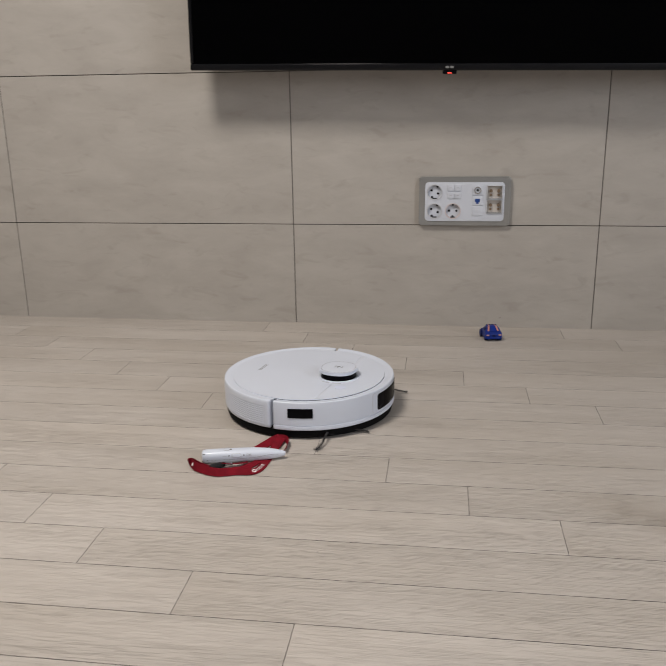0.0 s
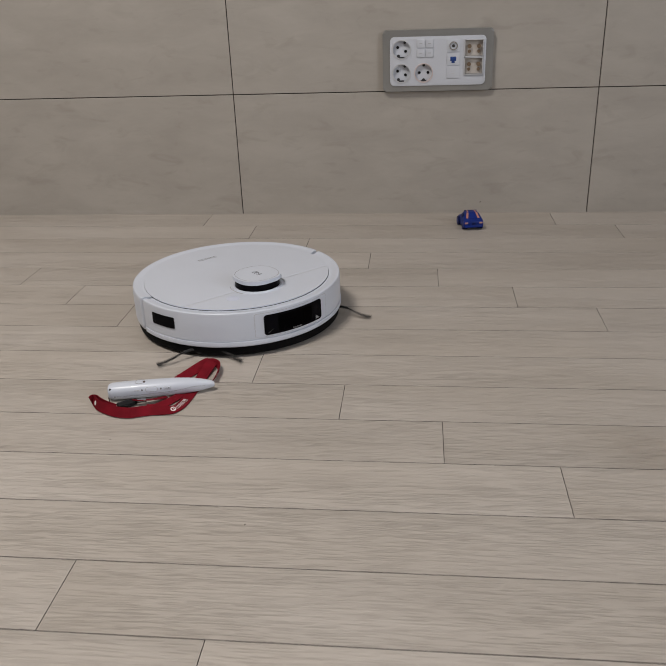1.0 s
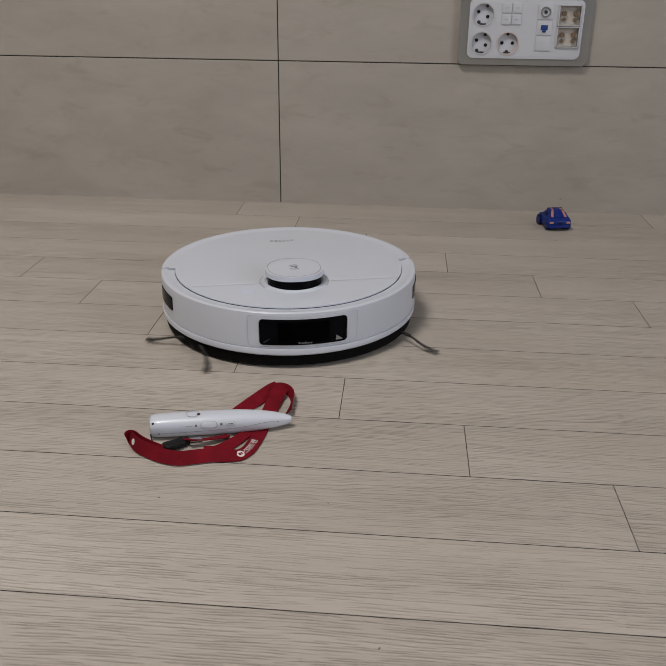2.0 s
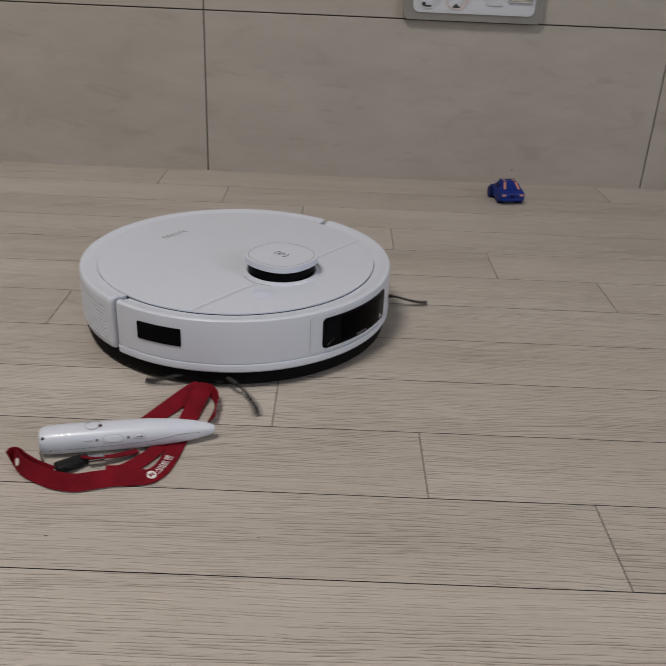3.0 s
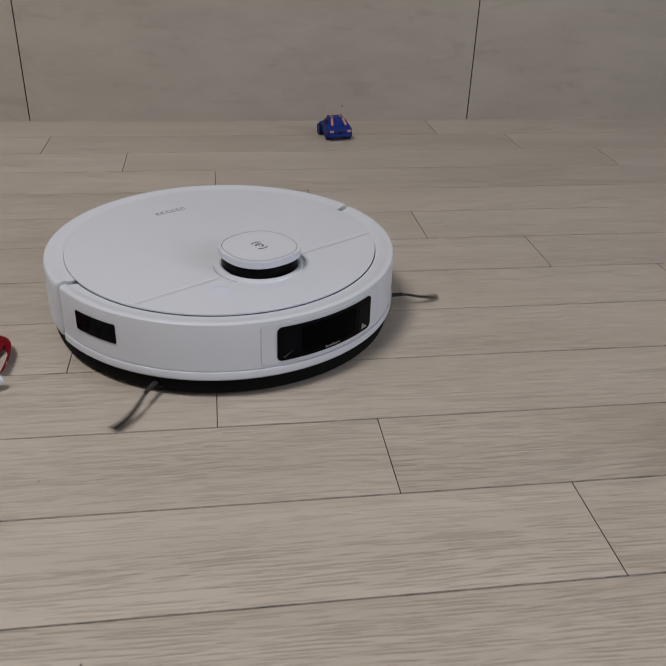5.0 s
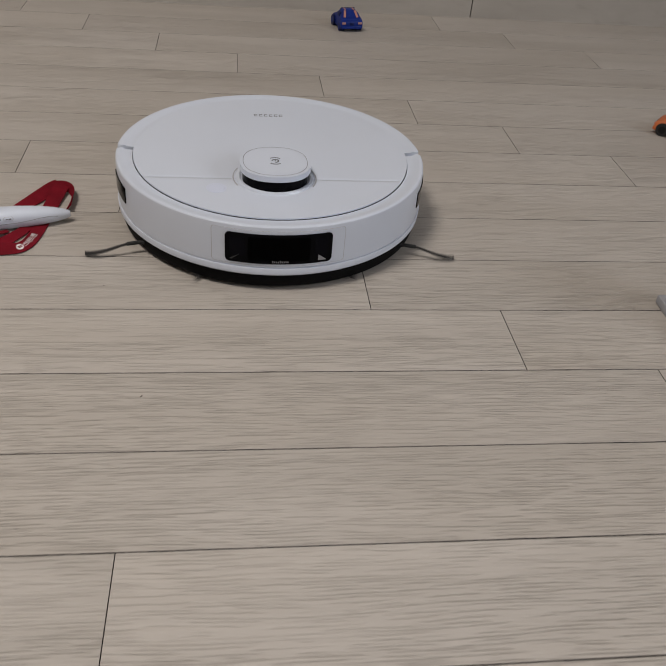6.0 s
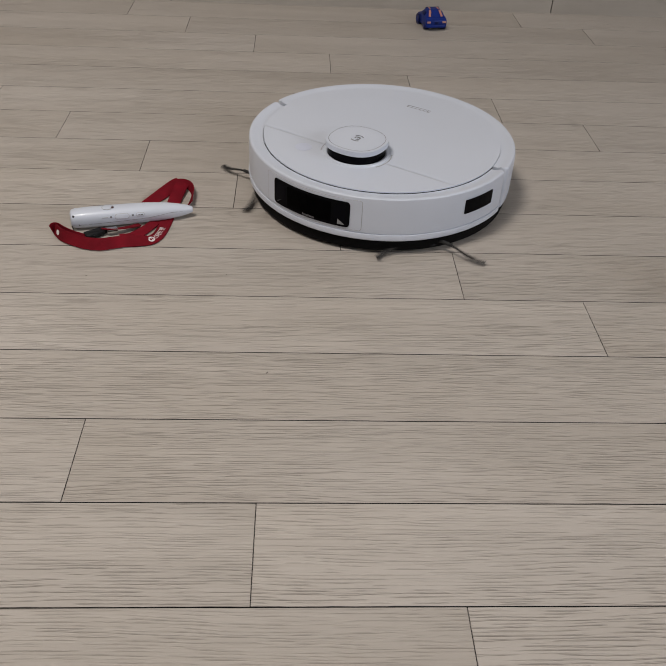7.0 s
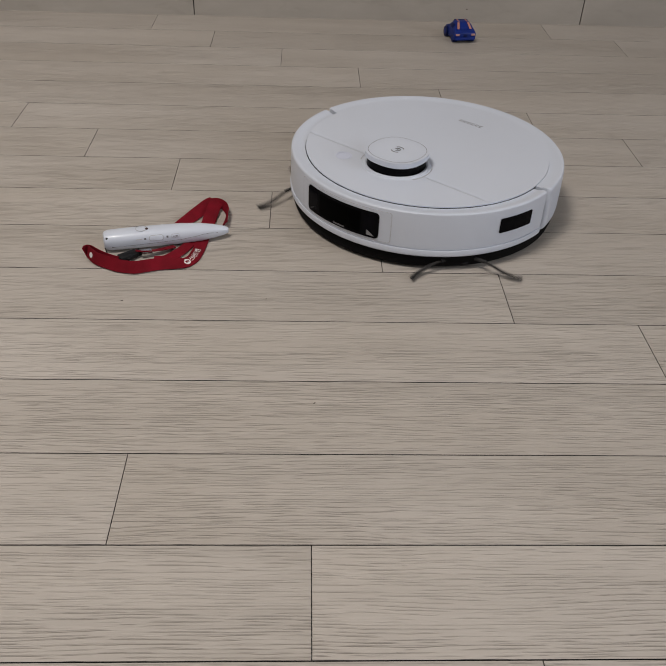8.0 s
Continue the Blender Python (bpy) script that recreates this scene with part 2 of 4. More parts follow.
# ---- mesh helpers ----
def part(name, bm, material, parent=None, label="", smooth=True):
    """Links a bmesh as one mesh object, under a thing or a part."""
    me = bpy.data.meshes.new(name)
    bmesh.ops.recalc_face_normals(bm, faces=bm.faces[:])
    bm.to_mesh(me)
    bm.free()
    me.materials.append(material)
    if smooth:
        me.shade_smooth()
        me.set_sharp_from_angle(angle=radians(34))
    ob = new(name, me)
    if parent:
        ob.parent = parent
    return tagged(ob, label)


def thing(name, label, category, m=None, group=""):
    """An empty at a thing's base."""
    ob = new(name)
    ob.empty_display_size = 0.05
    if m:
        ob.matrix_basis = m
    return tagged(ob, label, category, group)


def add_box(bm, x0, x1, y0, y1, z0, z1, bevel=0.0, seg=2, m=None):
    """A box added to bm, bevelled on all its edges."""
    vs = bmesh.ops.create_cube(bm, size=1)["verts"]
    for v in vs:
        v.co = Vector(((x0 + x1) / 2 + v.co.x * (x1 - x0), (y0 + y1) / 2 + v.co.y * (y1 - y0), (z0 + z1) / 2 + v.co.z * (z1 - z0)))
    if bevel:
        es = list({e for v in vs for e in v.link_edges})
        res = bmesh.ops.bevel(bm, geom=es, offset=bevel, segments=seg, affect="EDGES", profile=0.5)
        vs = list({v for f in res["faces"] for v in f.verts} | {v for v in vs if v.is_valid})
    if m:
        bmesh.ops.transform(bm, matrix=m, verts=vs)
    return vs


def box(*args, **kw):
    bm = bmesh.new()
    add_box(bm, *args, **kw)
    return bm


def add_lathe(bm, profile, a0=0.0, a1=360.0, seg=64, center=(0, 0), caps=True):
    """Turns a closed or open (r, z) profile about an upright axis, from a0 to a1 degrees."""
    full = abs(a1 - a0) >= 359.9
    n = seg if full else seg + 1
    rings = []
    for i in range(n):
        a = radians(a0 + (a1 - a0) * i / seg)
        rings.append([bm.verts.new((center[0] + r * math.cos(a), center[1] + r * math.sin(a), z)) for r, z in profile])
    for i in range(seg):
        p, q = rings[i], rings[(i + 1) % n]
        for j in range(len(profile) - 1):
            bm.faces.new((p[j], q[j], q[j + 1], p[j + 1]))
    if full and profile[0][0] < 1e-6 or profile[-1][0] < 1e-6:
        bmesh.ops.remove_doubles(bm, verts=bm.verts[:], dist=1e-6)
    if not full and caps:
        bm.faces.new(rings[0])
        bm.faces.new(list(reversed(rings[-1])))
    return rings


def sweep(sections):
    """Skins a run of (angle, profile) sections round an upright axis and closes both ends."""
    bm = bmesh.new()
    rings = [[bm.verts.new((r * math.cos(radians(a)), r * math.sin(radians(a)), z)) for r, z in profile] for a, profile in sections]
    for p, q in zip(rings, rings[1:]):
        for j in range(len(p) - 1):
            bm.faces.new((p[j], q[j], q[j + 1], p[j + 1]))
    bm.faces.new(rings[0])
    bm.faces.new(list(reversed(rings[-1])))
    return bm


def dimpled_panel(r, a0, a1, cols, z0, z1, rows, pit):
    """A bent panel of round pits in a grid; angles in degrees."""
    bm = bmesh.new()
    steps = (0.0, 0.22, 0.36, 0.5, 0.64, 0.78)
    us = [i + f for i in range(cols) for f in steps] + [cols]
    vs = [i + f for i in range(rows) for f in steps] + [rows]
    grid = []
    for u in us:
        a = radians(a0 + (a1 - a0) * u / cols)
        line = []
        for v in vs:
            d = math.hypot((u % 1.0 - 0.5) * 0.92, v % 1.0 - 0.5) / 0.27
            rr = r - pit * math.sqrt(max(0.0, 1 - d * d))
            line.append(bm.verts.new((rr * math.cos(a), rr * math.sin(a), z0 + (z1 - z0) * v / rows)))
        grid.append(line)
    for p, q in zip(grid, grid[1:]):
        for j in range(len(p) - 1):
            bm.faces.new((p[j], q[j], q[j + 1], p[j + 1]))
    return bm


def lathe(*args, **kw):
    bm = bmesh.new()
    add_lathe(bm, *args, **kw)
    return bm


def prism(outline, z0, z1, bevel=0.0, seg=2):
    """An upright prism on an outline, its top edge rounded."""
    bm = bmesh.new()
    lo = [bm.verts.new((x, y, z0)) for x, y in outline]
    hi = [bm.verts.new((x, y, z1)) for x, y in outline]
    top = bm.faces.new(hi)
    bm.faces.new(list(reversed(lo)))
    n = len(outline)
    for i in range(n):
        bm.faces.new((lo[i], lo[(i + 1) % n], hi[(i + 1) % n], hi[i]))
    if bevel:
        bmesh.ops.bevel(bm, geom=list(top.edges), offset=bevel, segments=seg, affect="EDGES", profile=0.5)
    return bm


def curved_patch(r, mid, half, z0, z1, corner, thick, cols=28, bm=None):
    """A plate with rounded corners bent round an upright axis; angles in degrees."""
    bm = bm or bmesh.new()
    s1 = r * radians(half)
    us = sorted({-s1 + corner * (1 - math.cos(radians(a))) for a in (0, 20, 45, 70, 90)} | {s1 - corner * (1 - math.cos(radians(a))) for a in (0, 20, 45, 70, 90)}
                | {-s1 + corner + (2 * s1 - 2 * corner) * i / cols for i in range(cols + 1)})
    rows = []
    for u in us:
        d = max(0.0, abs(u) - (s1 - corner))
        cut = corner - math.sqrt(max(0.0, corner * corner - d * d))
        a = radians(mid) + u / r
        ca, sa = math.cos(a), math.sin(a)
        lo, hi = z0 + cut, z1 - cut
        if hi - lo < 1e-5:
            hi = lo + 1e-5
        rows.append([bm.verts.new(c) for c in ((r * ca, r * sa, lo), (r * ca, r * sa, hi), ((r - thick) * ca, (r - thick) * sa, hi), ((r - thick) * ca, (r - thick) * sa, lo))])
    for p, q in zip(rows, rows[1:]):
        for j in range(4):
            bm.faces.new((p[j], q[j], q[(j + 1) % 4], p[(j + 1) % 4]))
    bm.faces.new(rows[0])
    bm.faces.new(list(reversed(rows[-1])))
    return bm


def tube(points, radius, seg=8, bm=None, radii=None):
    """A round tube along points."""
    bm = bm or bmesh.new()
    pts = [Vector(p) for p in points]
    rings = []
    for i, p in enumerate(pts):
        d = (pts[min(i + 1, len(pts) - 1)] - pts[max(i - 1, 0)]).normalized()
        u = d.cross(Vector((0, 0, 1)))
        u = u.normalized() if u.length > 1e-4 else Vector((1, 0, 0))
        w = u.cross(d)
        r = radii[i] if radii else radius
        rings.append([bm.verts.new(p + r * (math.cos(a) * u + math.sin(a) * w)) for a in (2 * math.pi * k / seg for k in range(seg))])
    for p, q in zip(rings, rings[1:]):
        for k in range(seg):
            bm.faces.new((p[k], p[(k + 1) % seg], q[(k + 1) % seg], q[k]))
    bm.faces.new(rings[0])
    bm.faces.new(list(reversed(rings[-1])))
    return bm


def smooth_path(points, n):
    """n + 1 points on a Catmull-Rom curve through rows of equal length."""
    P = [Vector(p) for p in points]
    P = [P[0] * 2 - P[1]] + P + [P[-1] * 2 - P[-2]]
    out = []
    for i in range(n + 1):
        u = i / n * (len(P) - 3)
        k = min(int(u), len(P) - 4)
        f = u - k
        a, b, c, d = P[k:k + 4]
        out.append(0.5 * ((2 * b) + (c - a) * f + (2 * a - 5 * b + 4 * c - d) * f * f + (3 * b - a - 3 * c + d) * f ** 3))
    return out


# ---- the room ----
def room():
    def slab(name, *b, material=PAINT, label=""):
        ob = part(name, box(*b), material, None, label, smooth=False)
        return tagged(ob, kind="structure")
    sub = slab("floor", LEFT - 0.1, RIGHT + 0.1, BACK - 0.1, WALL_Y + 0.15, -0.12, -0.0035, material=JOINT, label="pale oak laminate floor with thin dark joints")
    wall = slab("wall_north", LEFT - 0.1, RIGHT + 0.1, WALL_Y + 0.003, WALL_Y + 0.15, -0.0035, CEILING, material=GROUT, label="wall clad in large beige stone tiles")
    slab("wall_west", LEFT - 0.1, LEFT, BACK - 0.1, WALL_Y + 0.003, -0.0035, CEILING, label="plain pale papered wall")
    bm = bmesh.new()
    for b in ((BACK - 0.1, -2.6, -0.0035, CEILING), (-0.8, WALL_Y + 0.003, -0.0035, CEILING), (-2.6, -0.8, -0.0035, 0.75), (-2.6, -0.8, 2.15, CEILING)):
        add_box(bm, RIGHT, RIGHT + 0.1, *b)
    tagged(part("wall_east", bm, PAINT, None, "plain pale papered wall with an assumed window opening, out of view", smooth=False), kind="structure")
    # frame of the unseen window, added to go with the fill light
    bm = bmesh.new()
    for b in ((-2.6, -2.55, 0.75, 2.15), (-0.85, -0.8, 0.75, 2.15), (-2.55, -0.85, 0.75, 0.80), (-2.55, -0.85, 2.10, 2.15), (-1.725, -1.675, 0.80, 2.10)):
        add_box(bm, RIGHT + 0.02, RIGHT + 0.08, *b, bevel=0.003)
    tagged(part("unseen_window_1", bm, CEIL, None, "assumed white window frame with two lights, out of view"), kind="structure")
    slab("wall_south", LEFT, RIGHT, BACK - 0.1, BACK, -0.0035, CEILING, label="plain pale papered wall")
    slab("ceiling", LEFT - 0.1, RIGHT + 0.1, BACK - 0.1, WALL_Y + 0.15, CEILING, CEILING + 0.1, material=CEIL, label="plain white papered ceiling")
    bm = bmesh.new()
    vs = [bm.verts.new((x, y, z)) for x in (LEFT, RIGHT) for y, z in ((WALL_Y + 0.001, -0.001), (WALL_Y - 0.0045, 0.0001), (WALL_Y - 0.0035, 0.0004), (WALL_Y + 0.001, 0.0009))]
    for k in range(4):
        bm.faces.new((vs[k], vs[(k + 1) % 4], vs[4 + (k + 1) % 4], vs[4 + k]))
    tagged(part("trim", bm, SEALANT, None, "thin beige sealant joint between wall and floor"), kind="structure")
    return sub, wall


FLOOR, WALL = room()


def ceiling_light():
    t = thing("ceiling_light", "square white ceiling panel light with a metal frame", "ceiling light", pose(LAMP[0], LAMP[1], CEILING))
    bm = bmesh.new()
    for x0, x1, y0, y1 in ((-0.31, -0.28, -0.31, 0.31), (0.28, 0.31, -0.31, 0.31), (-0.28, 0.28, -0.31, -0.28), (-0.28, 0.28, 0.28, 0.31)):
        add_box(bm, x0, x1, y0, y1, -0.085, 0.0, bevel=0.004)
    part("frame", bm, SILVER, t)
    part("backplate", box(-0.28, 0.28, -0.28, 0.28, -0.06, -0.001), CEIL, t)


ceiling_light()


# ---- television ----
def television():
    t = thing("television", "wall-mounted black flat television, switched off, with a red standby light", "television", pose(-0.571, 0.733, 0.6785, 0, 1.05, 0))
    part("case", box(0.004, 1.452, 0.012, 0.05, 0.004, 0.826, bevel=0.004), TV_BACK, t)
    part("rear_housing", box(0.25, 1.20, 0.05, 0.085, 0.10, 0.60, bevel=0.012), TV_BACK, t)
    part("wall_bracket", box(0.50, 0.95, 0.085, 0.119, 0.20, 0.50, bevel=0.004), BLACK, t)
    bm = bmesh.new()
    for b in ((0, 1.456, 0.0, 0.016), (0, 1.456, 0.82, 0.83)):
        add_box(bm, b[0], b[1], -0.002, 0.012, b[2], b[3], bevel=0.003)
    for b in ((0, 0.009), (1.447, 1.456)):
        add_box(bm, b[0], b[1], -0.002, 0.012, 0.016, 0.82, bevel=0.003)
    part("bezel", bm, TV_BACK, t, "glossy black bezel")
    part("screen", box(0.009, 1.447, 0.002, 0.012, 0.016, 0.82), SCREEN, t, "dark glossy screen", smooth=False)
    bm = bmesh.new()
    add_box(bm, 0.621, 0.655, -0.0005, 0.014, -0.008, 0.002, bevel=0.003)
    s = part("sensor_foot", bm, GLOSS_BLACK, t, "small sensor foot under the bezel")
    bm = bmesh.new()
    add_box(bm, 0.6325, 0.6435, -0.0015, 0.004, -0.0072, -0.0045, bevel=0.001)
    part("standby_light", bm, RED_LED, s, "red standby light")
    bm = bmesh.new()
    for i in range(2):
        add_box(bm, 0.628 + i * 0.011, 0.636 + i * 0.011, -0.0032, -0.0018, 0.005, 0.010)
    part("badge", bm, SILVER, t, "small silver badge")


television()


# ---- socket plate ----
def disc_at(bm, x, z, r, y0, y1, seg=28):
    """A short round plug lying along y."""
    ring0 = [bm.verts.new((x + r * math.cos(a), y0, z + r * math.sin(a))) for a in (2 * math.pi * k / seg for k in range(seg))]
    ring1 = [bm.verts.new((v.co.x, y1, v.co.z)) for v in ring0]
    bm.faces.new(ring0)
    bm.faces.new(list(reversed(ring1)))
    for k in range(seg):
        bm.faces.new((ring0[k], ring0[(k + 1) % seg], ring1[(k + 1) % seg], ring1[k]))


def cup_at(bm, x, z, r, wall, y0, y1, seg=28):
    """An open round cup seen from -y: rim, inner wall and floor."""
    loops = []
    for rr, y in ((r, y1), (r, y0), (r - wall, y0), (r - wall, y1 - 0.001)):
        loops.append([bm.verts.new((x + rr * math.cos(a), y, z + rr * math.sin(a))) for a in (2 * math.pi * k / seg for k in range(seg))])
    for p, q in zip(loops, loops[1:]):
        for k in range(seg):
            bm.faces.new((p[k], p[(k + 1) % seg], q[(k + 1) % seg], q[k]))
    bm.faces.new(loops[-1])


def rounded_rect(x0, x1, z0, z1, r, n=6):
    out = []
    for cx, cz, a0 in ((x1 - r, z1 - r, 0), (x0 + r, z1 - r, 90), (x0 + r, z0 + r, 180), (x1 - r, z0 + r, 270)):
        out += [(cx + r * math.cos(radians(a0 + 90 * k / n)), cz + r * math.sin(radians(a0 + 90 * k / n))) for k in range(n + 1)]
    return out


def plate_xz(outline, y_back, y_front, bevel, seg=3):
    """A plate standing in the xz plane with its face towards -y."""
    bm = prism([(x, z) for x, z in outline], 0.0, y_back - y_front, bevel, seg)
    for v in bm.verts:
        v.co = Vector((v.co.x, y_back - v.co.z, v.co.y))
    return bm


def carve(obs, cutter):
    """Takes the volume of the cutter out of some parts."""
    bmesh.ops.recalc_face_normals(cutter, faces=cutter.faces[:])
    me = bpy.data.meshes.new("cutter")
    cutter.to_mesh(me)
    cutter.free()
    cut = new("cutter", me)
    for ob in obs:
        cut.matrix_basis = ob.parent.matrix_basis
        md = ob.modifiers.new("carve", "BOOLEAN")
        md.object, md.solver = cut, "EXACT"
        bpy.context.view_layer.update()
        done = bpy.data.meshes.new_from_object(ob.evaluated_get(bpy.context.evaluated_depsgraph_get()))
        ob.modifiers.remove(md)
        ob.data = done
    bpy.data.objects.remove(cut)


def socket_plate():
    """Silver-framed wall plate with three earthed sockets, switches, jacks and speaker terminals."""
    W, H = 0.238, 0.1256
    t = thing("socket_plate", "white multimedia socket plate with satin silver frame on tiled wall", "wall socket", pose(-0.0052, WALL_Y - 0.0005, 0.2797))
    wells = bmesh.new()
    for x, z in ((0.0415, 0.0875), (0.0415, 0.0385), (0.0895, 0.0385)):
        disc_at(wells, x, z, 0.0190, -0.02, -0.0035, 40)
    for z0 in (0.033, 0.0695):
        add_box(wells, 0.1772, 0.2148, -0.02, -0.0080, z0 + 0.0015, z0 + 0.0340)
    f0 = part("frame", plate_xz(rounded_rect(0.0006, W - 0.0006, 0, H + 0.0012, 0.0075), 0, -0.011, 0.003), SILVER, t, "satin silver frame")
    f1 = part("face_plate", plate_xz(rounded_rect(0.0165, W - 0.0165, 0.012, H - 0.0125, 0.009), -0.010, -0.0135, 0.0015), WHITE_MATT, t, "white face plate")
    carve((f0, f1), wells)
    Y = -0.0136
    for x, z in ((0.0415, 0.0875), (0.0415, 0.0385), (0.0895, 0.0385)):
        bm = bmesh.new()
        cup_at(bm, x, z, 0.0206, 0.0022, Y - 0.0012, -0.0036)
        s = part("socket", bm, SOCKET_GREY if (x, z) != (0.0895, 0.0385) else PINK, t)
        bm = bmesh.new()
        disc_at(bm, x, z, 0.0183, -0.0055, -0.0040)
        part("socket_well", bm, WHITE_MATT, s)
        lean = radians(-26 if x < 0.05 else 0)
        for dx, dz, r in ((-0.0095, 0.0, 0.0031), (0.0095, 0.0, 0.0031), (0.0, 0.0155, 0.0030), (0.0, -0.0155, 0.0034)):
            bm = bmesh.new()
            disc_at(bm, x + dx * math.cos(lean) - dz * math.sin(lean), z + dx * math.sin(lean) + dz * math.cos(lean), r, -0.0062, -0.0050, 12)
            part("pin_hole" if dz == 0 else "earth_contact", bm, BLACK if dz == 0 else SHADOW_GAP, s)
        bm = bmesh.new()
        add_box(bm, x - 0.006, x + 0.006, -0.0105, -0.0050, z - 0.0178, z - 0.0155, bevel=0.0004)
        part("contact_slot", bm, SHADOW_GAP, s)
    for i in range(2):
        for k in range(2):
            bm = plate_xz(rounded_rect(0.0745 + i * 0.0185, 0.0915 + i * 0.0185, 0.071 + k * 0.0195, 0.0885 + k * 0.0195, 0.0015, 3), Y, Y - 0.002, 0.0006, 2)
            b = part("push_button", bm, WHITE_MATT, t)
            part("mark", box(0.080 + i * 0.0185, 0.086 + i * 0.0185, Y - 0.0023, Y - 0.0019, 0.079 + k * 0.0195, 0.0802 + k * 0.0195), PEN_LINE, b, smooth=False)
    for k, z in enumerate((0.093, 0.066, 0.039)):
        b = part("jack_module", plate_xz(rounded_rect(0.139, 0.166, z - 0.0125, z + 0.0125, 0.001, 3), Y, Y - 0.0018, 0.0005, 2), WHITE_MATT, t)
        bm = bmesh.new()
        if k == 0:
            cup_at(bm, 0.1525, z, 0.009, 0.0022, Y - 0.004, Y)
            part("aerial_jack", bm, CHROME, b, "chrome aerial jack")
            bm = bmesh.new()
            disc_at(bm, 0.1525, z, 0.0032, Y - 0.0038, Y, 12)
            part("aerial_pin", bm, SHADOW_GAP, b)
        elif k == 1:
            add_box(bm, 0.146, 0.159, Y - 0.0025, Y, z - 0.004, z + 0.005, bevel=0.001)
            add_box(bm, 0.149, 0.156, Y - 0.0025, Y, z - 0.008, z - 0.004, bevel=0.0005)
            part("network_jack", bm, JACK_BLUE, b, "blue network jack")
        else:
            add_box(bm, 0.147, 0.158, Y - 0.0022, Y, z + 0.002, z + 0.003)
            add_box(bm, 0.149, 0.156, Y - 0.0022, Y, z - 0.003, z - 0.002)
            part("blank_cover", bm, SOCKET_GREY, b)
    for z0 in (0.033, 0.0695):
        bm = bmesh.new()
        for bx in ((0.1755, 0.2165, z0, z0 + 0.0015), (0.1755, 0.2165, z0 + 0.034, z0 + 0.0355), (0.1755, 0.1775, z0, z0 + 0.0355), (0.2145, 0.2165, z0, z0 + 0.0355)):
            add_box(bm, bx[0], bx[1], Y - 0.0035, Y + 0.001, bx[2], bx[3], bevel=0.0004)
        f = part("terminal_block", bm, SOCKET_GREY, t, "speaker terminal recess")
        bm = plate_xz(rounded_rect(0.1775, 0.2145, z0 + 0.0017, z0 + 0.0338, 0.001, 2), -0.0081, -0.0088, 0.0002, 1)
        part("recess", bm, mat("beige_recess", (0.54, 0.50, 0.46), 0.5) if z0 < 0.05 else bpy.data.materials["beige_recess"], f)
        for x in (0.1865, 0.2065):
            bm = bmesh.new()
            disc_at(bm, x, z0 + 0.0215, 0.0043, -0.0150, -0.0040, 16)
            disc_at(bm, x, z0 + 0.0110, 0.0034, -0.0120, -0.0040, 16)
            part("speaker_terminal", bm, BRASS, f, "gold-plated terminal")


socket_plate()


# ---- robot vacuum: x forward, y to its left ----
R, ZB, ZT = 0.1715, 0.019, 0.0745
TURRET = 0.064


